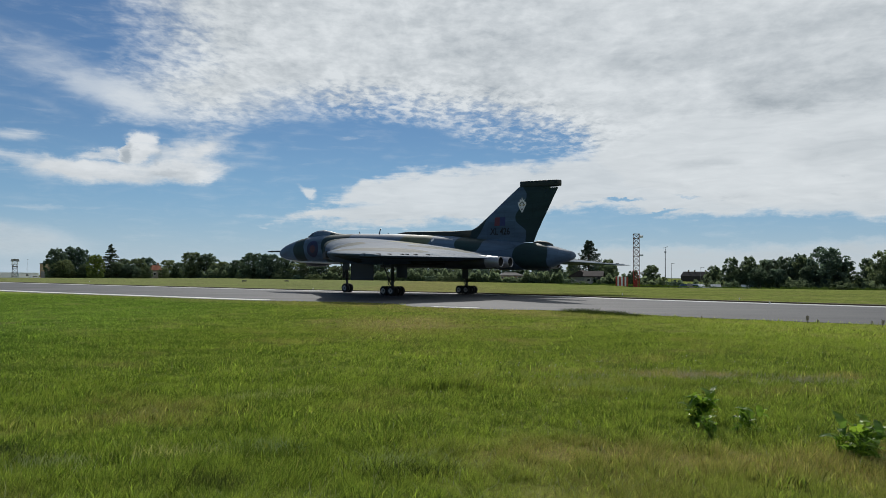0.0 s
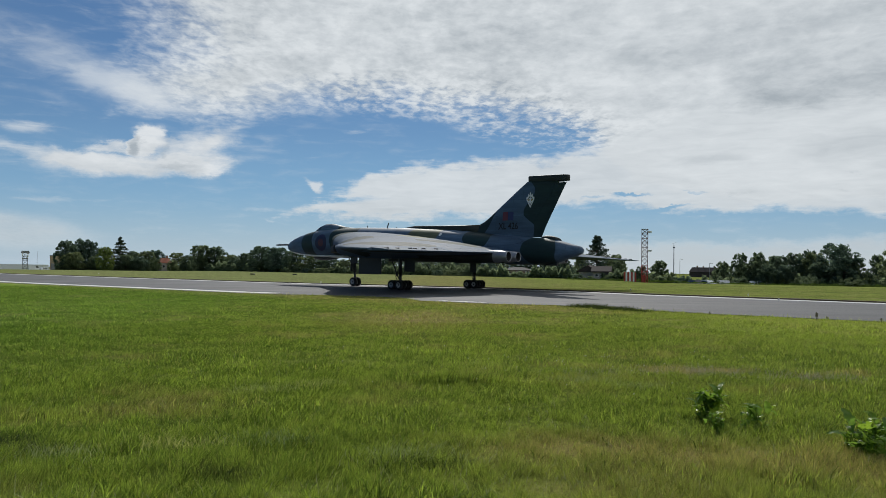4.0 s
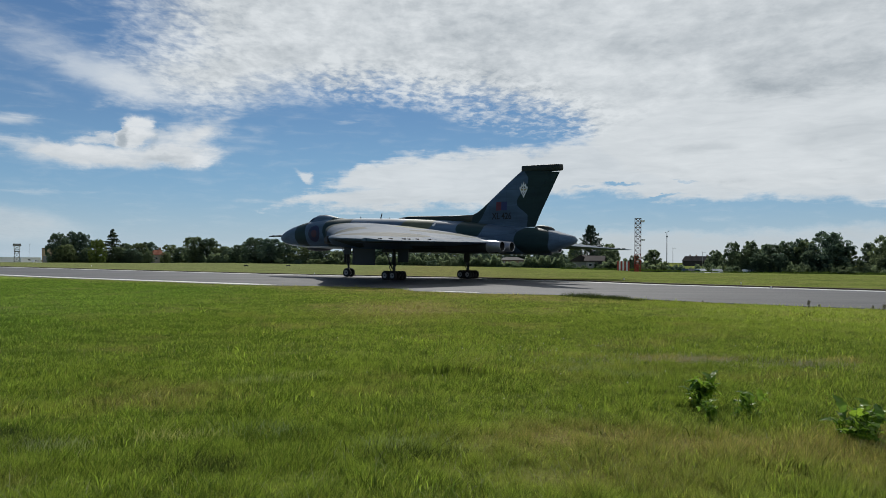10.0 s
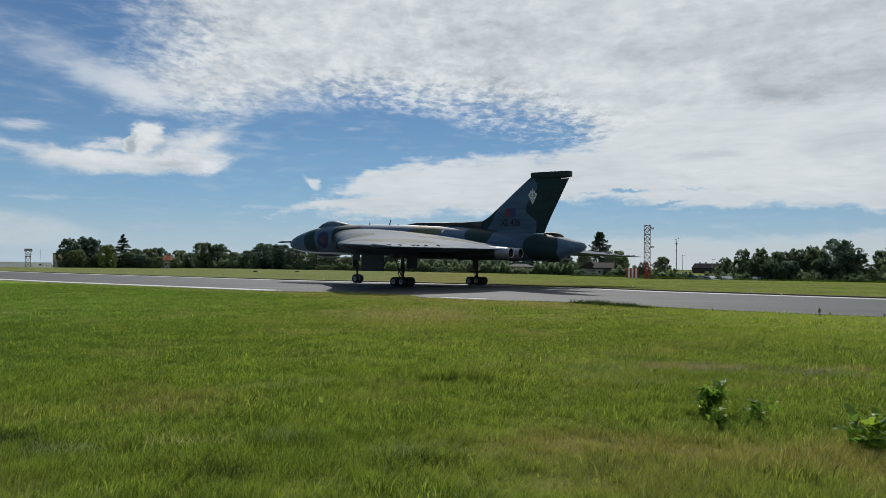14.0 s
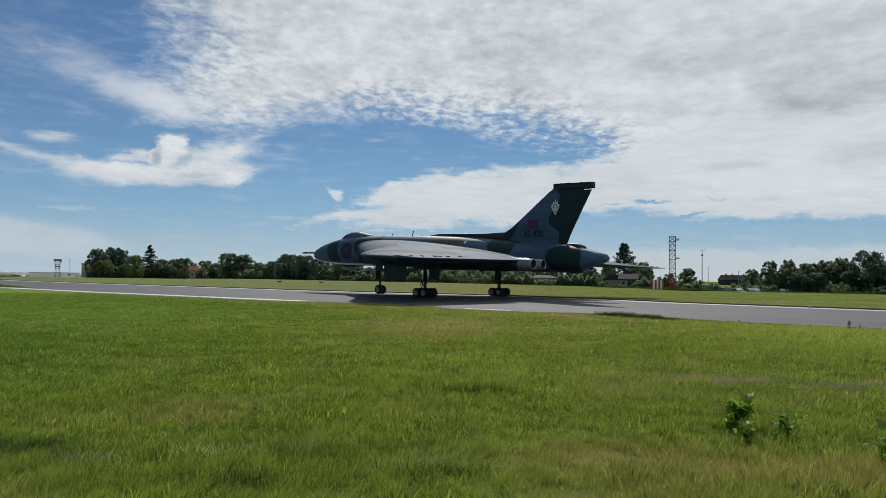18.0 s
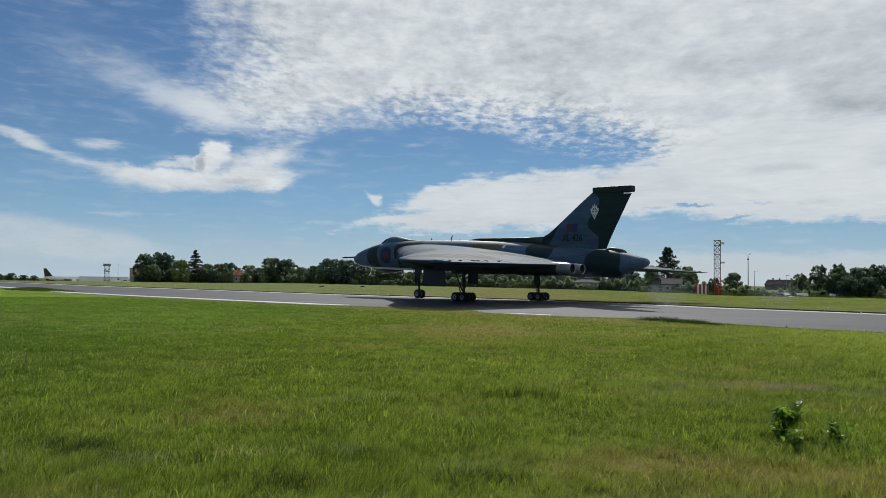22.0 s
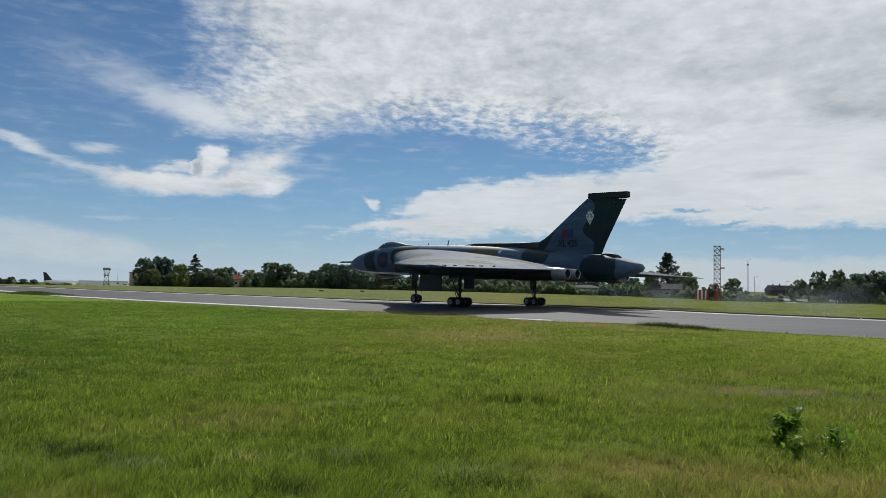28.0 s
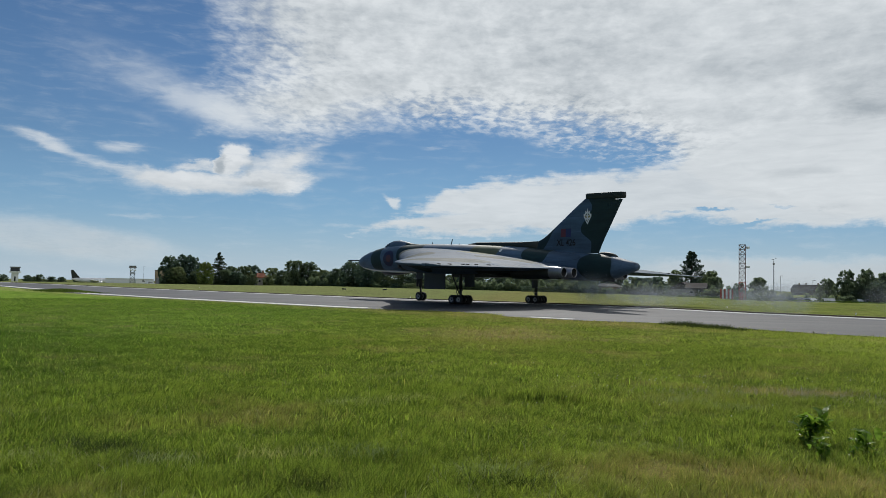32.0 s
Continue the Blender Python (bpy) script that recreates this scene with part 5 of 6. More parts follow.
GREYROOF = surface("pale_grey_roof_tiles", (0.075, 0.074, 0.075), 0.8, vary=0.3, scale=2.0, spec=0.1)
TAN = surface("tan_cladding", (0.33, 0.25, 0.16), 0.7, vary=0.12, scale=0.6)
METALWHITE = surface("white_metal_cladding", (0.70, 0.71, 0.72), 0.5, vary=0.1, scale=0.4)
REDMETAL = surface("red_painted_metal", (0.36, 0.05, 0.035), 0.6, vary=0.25, scale=2.0)
PINKMETAL = surface("faded_red_and_grey_steel", (0.24, 0.16, 0.16), 0.6, 0.2, vary=0.35, scale=1.2)
STEEL = surface("galvanised_steel", (0.20, 0.205, 0.21), 0.5, 0.6, vary=0.2, scale=3.0)
WINDOWGLASS = surface("dark_window_glass", (0.02, 0.024, 0.03), 0.1, vary=0.05)


def facing(az, d, turn=0.0):
    """A place on the ground whose local -y looks back to the viewer."""
    return Matrix.Translation(spot(az, d)) @ pose(0, 0, 0, 0, 0, -az + turn)


def gable_house(name, az, d, w, depth, eaves, ridge, wall, roof, label, turn=0.0, chimneys=(), windows=3, hip=0.0):
    h = thing(name, label, "house", facing(az, d, turn))
    bm = bmesh.new()
    box(bm, 0, 0, eaves / 2 - 0.2, w, depth, eaves + 0.4)
    body = part("wall", bm, wall, h)
    e, o = 0.35, 0.12
    x, y = w / 2 + e, depth / 2 + e
    rx = x - hip
    v = [(-x, -y, eaves - o), (x, -y, eaves - o), (x, y, eaves - o), (-x, y, eaves - o), (-rx, 0, ridge), (rx, 0, ridge),
         (-x, -y, eaves + 0.1), (x, -y, eaves + 0.1), (x, y, eaves + 0.1), (-x, y, eaves + 0.1)]
    f = [(6, 7, 5, 4), (8, 9, 4, 5), (7, 8, 5), (9, 6, 4), (0, 1, 7, 6), (1, 2, 8, 7), (2, 3, 9, 8), (3, 0, 6, 9), (3, 2, 1, 0)]
    rf = child("roof", mesh_of("roof", v, f, [roof]), h)
    for c in chimneys:
        bm = bmesh.new()
        box(bm, c, 0.2, ridge + 0.25, 0.9, 0.7, 1.5, 0.03)
        part("chimney", bm, BRICK, rf)
    for i in range(windows):
        bm = bmesh.new()
        xw = -w / 2 + w * (i + 0.5) / windows
        box(bm, xw, -depth / 2 - 0.02, eaves * 0.55, w / windows * 0.45, 0.1, eaves * 0.35, 0.01)
        win = part("window", bm, METALWHITE, body)
        bm = bmesh.new()
        box(bm, xw, -depth / 2 - 0.06, eaves * 0.55, w / windows * 0.38, 0.06, eaves * 0.28)
        part("pane", bm, WINDOWGLASS, win)
    return h


def build_buildings():
    gable_house("house", -20.22, 336, 4.6, 4.6, 3.3, 5.3, RENDERWALL, TERRACOTTA, "small house with a terracotta roof among trees", 20, (1.0,), 2, 1.3)
    gable_house("bungalow", 4.95, 380, 13.0, 9, 1.9, 3.4, BRICK, GREYROOF, "low bungalow with a pale hipped roof", 0, (), 3, 4.0)
    gable_house("cottage", 10.1, 164, 2.0, 4.0, 1.6, 2.9, RENDERWALL, BROWNROOF, "cottage with pale gable and brown roof", 70, (), 1)
    gable_house("cottage", 10.95, 163, 3.4, 4.0, 1.6, 2.75, RENDERWALL, BROWNROOF, "cottage with brown roof and pale wall", -4, (), 2)
    gable_house("garage", 11.6, 162, 2.0, 3.0, 1.2, 1.5, RENDERWALL, GREYROOF, "pale flat garage beside a cottage", 0, (), 1)
    gable_house("terraced_house", 18.0, 560, 20.0, 9, 3.6, 6.9, SLATE, SLATE, "row of dark houses with tiled roofs and chimneys", 0, (-5.0, -1.0, 6.0), 0, 2.0)
    # tan hangar beside the trees
    b = thing("hangar", "tan clad airport building beside trees", "building", facing(-26.6, 420))
    bm = bmesh.new()
    box(bm, 0, 6, 3.4, 10.5, 14, 7.8)
    w = part("wall", bm, TAN, b)
    bm = bmesh.new()
    box(bm, 0, 6, 7.45, 10.8, 14.3, 0.3)
    part("roof", bm, GREYROOF, b)
    for x in (-3.5, 0.0, 3.5):
        bm = bmesh.new()
        box(bm, x, -1.03, 2.0, 2.6, 0.1, 3.4, 0.02)
        part("door", bm, STEEL, w)
    # long white terminal behind the crest
    b = thing("terminal_building", "long low white airport terminal", "building", facing(-28.9, 640))
    bm = bmesh.new()
    box(bm, 0, 8, 2.1, 34, 16, 6.0)
    w = part("wall", bm, METALWHITE, b)
    bm = bmesh.new()
    box(bm, 0, 8, 5.2, 34.6, 16.6, 0.35)
    part("roof", bm, METALWHITE, b)
    # control tower
    b = thing("control_tower", "white airport control tower with dark glazed cab", "tower", facing(-35.8, 820) @ Matrix.Scale(0.88, 4))
    for nm, sx, z0, z1, mat in (("shaft", 6.5, -2, 12.0, METALWHITE), ("gallery", 11.0, 12.0, 13.3, METALWHITE), ("cab", 8.6, 13.3, 17.2, WINDOWGLASS), ("roof", 10.0, 17.2, 18.2, STEEL)):
        bm = bmesh.new()
        box(bm, 0, 0, (z0 + z1) / 2, sx, sx, z1 - z0, 0.1)
        part(nm, bm, mat, b)
    bm = bmesh.new()
    box(bm, 0, -3.2, 4.0, 1.6, 0.4, 8.0)
    part("stair_window", bm, WINDOWGLASS, b)


build_buildings()


def lattice(th, w, z0, z1, bays, mat, r=0.05, w2=None):
    """Four legs with cross braces; each leg and bay is a part."""
    w2 = w if w2 is None else w2
    for sx in (-1, 1):
        for sy in (-1, 1):
            bm = bmesh.new()
            tube(bm, (sx * w / 2, sy * w / 2, z0), (sx * w2 / 2, sy * w2 / 2, z1), r, n=6)
            part("leg", bm, mat, th)
    for i in range(bays):
        a, b = z0 + (z1 - z0) * i / bays, z0 + (z1 - z0) * (i + 1) / bays
        k, k2 = (w + (w2 - w) * i / bays) / 2, (w + (w2 - w) * (i + 1) / bays) / 2
        bm = bmesh.new()
        for s in (-1, 1):
            tube(bm, (-k, s * k, a), (k2, s * k2, b), r * 0.6, n=5)
            tube(bm, (s * k, -k, b), (s * k2, k2, a), r * 0.6, n=5)
            tube(bm, (k, s * k, a), (-k2, s * k2, b), r * 0.6, n=5)
            tube(bm, (-k2, s * k2, b), (k2, s * k2, b), r * 0.6, n=5)
            tube(bm, (s * k2, -k2, b), (s * k2, k2, b), r * 0.6, n=5)
        part("brace", bm, mat, th)


def build_masts():
    t = thing("radio_mast", "tall lattice mast, red below, faded pink above, with aerial boxes", "mast", facing(13.93, 138))
    lattice(t, 1.0, -0.1, 3.0, 3, REDMETAL, 0.07)
    lattice(t, 1.0, 3.0, 9.2, 8, PINKMETAL, 0.06)
    for x, z, s in ((0.75, 8.75, 0.5), (0.8, 5.55, 0.4), (0.85, 2.45, 0.5)):
        bm = bmesh.new()
        box(bm, x, -0.2, z, 0.75, 0.4, s * 0.75, 0.05)
        part("aerial_box", bm, METALWHITE, t)
    bm = bmesh.new()
    box(bm, 0, 0, 9.22, 1.15, 1.15, 0.08, 0.02)
    part("platform", bm, STEEL, t)
    bm = bmesh.new()
    box(bm, -0.1, 0.0, 0.7, 0.6, 0.5, 1.4, 0.05)
    part("cabinet", bm, REDMETAL, t)
    # slim mast with a wind sensor
    t = thing("wind_mast", "slim grey pole with a wind sensor on top", "mast", facing(15.92, 150))
    bm = bmesh.new()
    tube(bm, (0, 0, -0.1), (0, 0, 7.5), 0.09, 0.06, 8)
    pole = part("pole", bm, STEEL, t)
    bm = bmesh.new()
    box(bm, 0, 0, 7.0, 0.35, 0.2, 0.25, 0.03)
    part("lamp_box", bm, STEEL, t)
    bm = bmesh.new()
    tube(bm, (-0.35, 0, 7.75), (0.35, 0, 7.9), 0.03, n=6)
    tube(bm, (0, 0, 7.5), (0, 0, 7.85), 0.03, n=6)
    tube(bm, (0.35, 0, 7.9), (0.35, 0, 8.05), 0.06, n=6)
    part("wind_sensor", bm, STEEL, t)
    bm = bmesh.new()
    box(bm, 0.05, 0, 0.6, 0.5, 0.4, 1.3, 0.04)
    part("cabinet", bm, REDMETAL, t)
    for az, d, h in ((16.33, 300, 7.6), (18.3, 290, 6.2), (-28.05, 640, 15.0)):
        t = thing("lamp_post", "thin grey lamp post", "lamp post", facing(az, d), "lamp posts")
        bm = bmesh.new()
        tube(bm, (0, 0, -0.2), (0, 0, h), 0.09, 0.06, 7)
        part("pole", bm, STEEL, t)
        bm = bmesh.new()
        box(bm, 0.5, 0, h, 1.2, 0.3, 0.12, 0.04)
        part("lamp_head", bm, STEEL, t)
    # red and white panels round an aerial compound
    for i in range(7):
        red = i % 2 == 0
        az = 12.55 + 0.125 * i
        t = thing("striped_barrier", ("red" if red else "white") + " upright board in a striped barrier row", "barrier", facing(az, 136), "striped marker panels")
        bm = bmesh.new()
        box(bm, 0, 0, 0.85, 0.27, 0.05, 1.6, 0.01)
        part("board", bm, REDMETAL if red else METALWHITE, t)
        bm = bmesh.new()
        tube(bm, (0, 0.06, -0.05), (0, 0.06, 1.5), 0.03, n=6)
        part("post", bm, STEEL, t)
    # lattice light tower far off by the terminal
    t = thing("floodlight_tower", "red and white lattice tower with a lamp platform", "tower", facing(-28.75, 560))
    lattice(t, 3.2, -0.5, 9.5, 4, STEEL, 0.18, 2.6)
    lattice(t, 2.6, 9.5, 11.8, 1, METALWHITE, 0.2, 3.6)
    for z, mat, w in ((8.2, STEEL, 3.4), (11.9, STEEL, 4.8), (12.7, STEEL, 4.4)):
        bm = bmesh.new()
        box(bm, 0, 0, z, w, w, 0.75, 0.05)
        part("platform", bm, mat, t)


build_masts()


CARPAINTS = [surface("white_car_paint", (0.75, 0.76, 0.77), 0.25, vary=0.05), surface("silver_car_paint", (0.45, 0.47, 0.48), 0.25, 0.5, vary=0.05), surface("dark_car_paint", (0.03, 0.035, 0.045), 0.25, vary=0.05)]


def car_proto(paint, van):
    t = thing("car", "", "")
    prof = [(-2.1, 0.35), (-2.15, 0.75), (-1.95, 0.95), (-1.2, 1.45), (0.5, 1.48), (1.1, 0.98), (1.95, 0.82), (2.1, 0.55), (2.1, 0.35)] if not van else \
           [(-2.6, 0.4), (-2.6, 2.2), (-2.45, 2.35), (1.2, 2.3), (1.75, 1.35), (2.4, 1.1), (2.55, 0.8), (2.55, 0.4)]
    w = 0.86 if not van else 0.98
    rings = [[(x, s * w * (0.86 if z > 1.2 and not van else 1.0), z) for x, z in prof] for s in (-1, 1)]
    v, f = loft(rings)
    body = outward(child("body", mesh_of("body", v, f, [paint]), t))
    for s in (-1, 1):
        q = [(-1.5, 1.0), (-1.15, 1.38), (0.42, 1.4), (0.88, 1.0)] if not van else [(0.3, 1.45), (0.3, 2.05), (1.15, 2.05), (1.6, 1.45)]
        bm = bmesh.new()
        vs = [bm.verts.new((x, s * (w * (0.86 if z > 1.2 and not van else 1.0) + 0.012), z)) for x, z in q]
        bm.faces.new(vs if s < 0 else vs[::-1])
        part("side_window", bm, WINDOWGLASS, body)
        for x in (-1.3, 1.3):
            child("wheel", CARWHEEL, t, "", (x, s * (w - 0.08), 0.31))
    return t


CARWHEEL = wheel_mesh("car_wheel", 0.31, 0.2)


def build_cars():
    protos = [car_proto(CARPAINTS[0], False), car_proto(CARPAINTS[0], True), car_proto(CARPAINTS[1], False), car_proto(CARPAINTS[2], False)]
    says = [("white parked car beyond the hedge", "car"), ("white parked van beyond the hedge", "van"), ("silver parked car beyond the hedge", "car"), ("dark parked car beyond the hedge", "car")]
    used = set()
    for az, d, k, turn in ((17.5, 138, 3, 300), (18.1, 138, 0, 325), (19.25, 138, 2, 280), (21.25, 137, 0, 265), (21.75, 136.5, 2, 300), (22.3, 137, 0, 250), (-27.6, 392, 0, 30), (-28.2, 400, 1, 20)):
        m = facing(az, d, turn)
        ob = copy_thing(protos[k], m) if k in used else protos[k]
        ob.matrix_basis = m
        used.add(k)
        ob.name = says[k][1]
        tagged(ob, *says[k], "parked vehicles")
    for i, p in enumerate(protos):
        if i not in used:
            for o in list(p.children_recursive):
                bpy.data.objects.remove(o)
            bpy.data.objects.remove(p)


build_cars()


def build_airliner():
    t = thing("airliner", "white parked airliner with a dark tail fin", "aircraft", facing(-31.05, 700, 8) @ Matrix.Translation((0, 0, 0.3)))
    stations = [(18, 3.4, 0.2), (17, 3.5, 1.1), (15, 3.6, 1.75), (10, 3.7, 1.95), (-8, 3.7, 1.95), (-13, 4.0, 1.5), (-17, 4.4, 0.7), (-18.5, 4.6, 0.15)]
    v, f = loft([ring_ellipse(a, z, r, r, 18, 2.0) for a, z, r in stations])
    body = outward(child("fuselage", mesh_of("fuselage", v, f, [METALWHITE], True), t))
    tail = [(-11.5, 5.2), (-16.5, 11.6), (-18.6, 11.6), (-17.6, 5.0)]
    v, f = loft([[(x, s, z) for x, z in tail] for s in (-0.18, 0.18)])
    outward(child("tail_fin", mesh_of("tail_fin", v, f, [DARKGREEN]), t, "black tail fin"))
    for s in (-1, 1):
        q = [(4.5, 1.6, 2.9), (-5, 16.5, 3.9), (-6.8, 16.5, 3.9), (-3, 1.6, 2.8)]
        v, f = loft([[(x, s * y, z + o) for x, y, z in q] for o in (-0.2, 0.2)])
        outward(child("wing", mesh_of("wing", v, f, [METALWHITE]), t))
        bm = bmesh.new()
        tube(bm, (4.5, s * 5.6, 2.0), (1.0, s * 5.6, 2.0), 0.95, 0.75, 14)
        part("engine", bm, METALWHITE, t)
        bm = bmesh.new()
        tube(bm, (-1.5, s * 3, -0.4), (-1.5, s * 3, 2.6), 0.2, n=8)
        part("main_gear", bm, STRUT, t)
    bm = bmesh.new()
    tube(bm, (13, 0, -0.4), (13, 0, 2.2), 0.18, n=8)
    part("nose_gear", bm, STRUT, t)


build_airliner()


def build_edge_lights():
    proto = None
    for x, y in ((20.8, 54.7), (19.1, 45.6), (-13.2, 79.5), (-59.3, 131.0), (15.2, 66.0)):
        m = Matrix.Translation((x, y, 0.0))
        if proto is None:
            t = thing("edge_light", "small white runway edge light in the grass", "lamp", m, "runway edge lights")
            bm = bmesh.new()
            tube(bm, (0, 0, -0.02), (0, 0, 0.07), 0.04, 0.03, 10)
            part("stem", bm, METALWHITE, t)
            bm = bmesh.new()
            bmesh.ops.create_uvsphere(bm, u_segments=12, v_segments=8, radius=0.05, matrix=Matrix.Translation((0, 0, 0.10)))
            part("lens", bm, METALWHITE, t, "", None, True)
            proto = t
        else:
            copy_thing(proto, m)
    proto = None
    for x, y in ((-36.1, 142.0), (-30.0, 150.0)):
        m = Matrix.Translation((x, y, 0.0)) @ pose(0, 0, 0, 0, 0, 15)
        if proto is None:
            t = thing("marker_board", "low dark airfield marker board in the grass", "sign", m, "airfield marker boards")
            bm = bmesh.new()
            box(bm, 0, 0, 0.26, 0.8, 0.12, 0.22, 0.03)
            part("board", bm, DARKGREEN, t)
            for s in (-0.3, 0.3):
                bm = bmesh.new()
                tube(bm, (s, 0, -0.05), (s, 0, 0.2), 0.03, n=6)
                part("foot", bm, STEEL, t)
            proto = t
        else:
            copy_thing(proto, m)


build_edge_lights()


# ---- grass and weeds ----
def blades_mesh(name, x, y, h, w, bend, rng, segs, mat=None):
    """Bent tapering blades at x, y: one or two pieces each."""
    n = len(x)
    a = rng.uniform(0, 2 * math.pi, n)
    side = np.stack([np.cos(a), np.sin(a), np.zeros(n)], 1)
    b = rng.uniform(0, 2 * math.pi, n)
    lean = np.stack([np.cos(b) * bend * h + 0.12 * h, np.sin(b) * bend * h, np.zeros(n)], 1)
    base = np.stack([x, y, np.full(n, -0.01)], 1)
    tip = base + lean + np.stack([np.zeros(n), np.zeros(n), h], 1)
    half = side * (w / 2)[:, None]
    if segs == 1:
        co = np.stack([base - half, base + half, tip], 1).reshape(-1, 3)
        loops = np.arange(3 * n, dtype=np.int32)
        starts = np.arange(0, 3 * n, 3, dtype=np.int32)
    else:
        mid = base + lean * 0.3 + np.stack([np.zeros(n), np.zeros(n), h * 0.6], 1)
        co = np.stack([base - half, base + half, mid + half * 0.8, mid - half * 0.8, tip], 1).reshape(-1, 3)
        o = np.arange(n, dtype=np.int32)[:, None] * 5
        loops = (o + np.array([[0, 1, 2, 3, 3, 2, 4]], dtype=np.int32)).ravel()
        starts = (np.arange(n, dtype=np.int32)[:, None] * 7 + np.array([[0, 4]], dtype=np.int32)).ravel()
    me = bpy.data.meshes.new(name)
    me.vertices.add(len(co))
    me.vertices.foreach_set("co", co.astype(np.float32).ravel())
    me.loops.add(len(loops))
    me.loops.foreach_set("vertex_index", loops)
    me.polygons.add(len(starts))
    me.polygons.foreach_set("loop_start", starts)
    me.materials.append(mat or BLADES)
    me.update(calc_edges=True)
    return me


def patchy(x, y, s, seed):
    """Smooth unevenness from 0 to 1."""
    r = np.random.default_rng(seed)
    v = np.zeros_like(x)
    for i in range(7):
        f, t, p = s * r.uniform(0.5, 2.2), r.uniform(0, 6.28), r.uniform(0, 6.28)
        v += np.sin(f * (x * np.cos(t) + y * np.sin(t)) + p)
    return 0.5 + v / 9.0


def build_grass():
    rng = np.random.default_rng(21)
    xs, ps = [r[0] for r in sorted(NEAR_LINE)], [r[1] for r in sorted(NEAR_LINE)]
    for name, r0, r1, dens, h0, w0, segs in (("grass", 4.5, 7.5, 17000, 0.055, 0.0040, 1), ("grass", 7.5, 12.0, 7500, 0.055, 0.006, 1), ("grass", 12.0, 22.0, 2300, 0.048, 0.008, 1), ("grass", 22.0, 60.0, 480, 0.040, 0.016, 1)):
        wedge = radians(80)
        n = int(0.5 * wedge * (r1 * r1 - r0 * r0) * dens)
        r = np.sqrt(rng.uniform(r0 * r0, r1 * r1, n))
        az = rng.uniform(radians(-43), radians(37), n)
        x, y = r * np.sin(az), r * np.cos(az)
        # keep to the near side of the runway's edge line
        rx, ry = x - AIR_AT.x, y - AIR_AT.y
        a, p = rx * NOSE_WAY.x + ry * NOSE_WAY.y, rx * PORT_WAY.x + ry * PORT_WAY.y
        keep = p > np.interp(a, xs, ps) + 0.9 + 0.7 * patchy(x, y, 1.4, 2)
        tuft = patchy(x, y, 1.1, 5) * patchy(x, y, 3.5, 6)
        tuft = 0.55 * tuft + 0.75 * np.clip(patchy(x, y, 9.0, 12) * patchy(x, y, 17.0, 13) * 2.2 - 0.25, 0, 1)
        keep &= rng.uniform(0, 1, n) < 0.45 + 1.2 * tuft
        x, y, tuft = x[keep], y[keep], tuft[keep]
        m = len(x)
        # the tall dark tussock
        tus = np.exp(-(((x - 0.1) / 0.55) ** 2 + ((y - 10.5) / 0.22) ** 2))
        h = h0 * rng.uniform(0.4, 1.3, m) * (0.6 + 1.5 * tuft) * (1 + 0.9 * tus)
        w = w0 * rng.uniform(0.6, 1.3, m)
        ob = new(name, blades_mesh(name, x, y, h, w, rng.uniform(0.15, 1.1, m), rng, segs))
        tagged(ob, "rough green meadow grass with dry straw stalks", "grass", kind="stuff")
    # seed heads and stalks along the runway edge
    n = 2600
    a = rng.uniform(-36, 26, n)
    p = np.interp(a, xs, ps) + rng.uniform(0.9, 2.2, n)
    x = AIR_AT.x + a * NOSE_WAY.x + p * PORT_WAY.x
    y = AIR_AT.y + a * NOSE_WAY.y + p * PORT_WAY.y
    h = rng.uniform(0.04, 0.15, n) * (0.4 + patchy(x, y, 0.9, 8))
    tagged(new("grass", blades_mesh("grass", x, y, h, np.full(n, 0.018), rng.uniform(0.0, 0.4, n), rng, 1)), "dry grass stalks along the runway edge", "grass", kind="stuff")


def build_edge_weeds():
    """A fringe of low dark weeds where the sward meets the runway."""
    rng = np.random.default_rng(14)
    n = 2600
    k = rng.uniform(0, 1, n)
    x = 5.41 + 2.19 * k + rng.normal(0, 0.25, n)
    y = 33.70 + -3.39 * k + rng.normal(0, 0.25, n)
    h = rng.uniform(0.06, 0.26, n) * (0.45 + patchy(x, y, 2.2, 18)) * np.sin(np.pi * (0.08 + 0.84 * k)) ** 0.5
    tagged(new("weed_fringe", blades_mesh("weed_fringe", x, y, h, np.full(n, 0.022), rng.uniform(0.0, 0.9, n), rng, 1, WEED)), "low dark weeds along the runway's near edge", "weeds", kind="stuff")


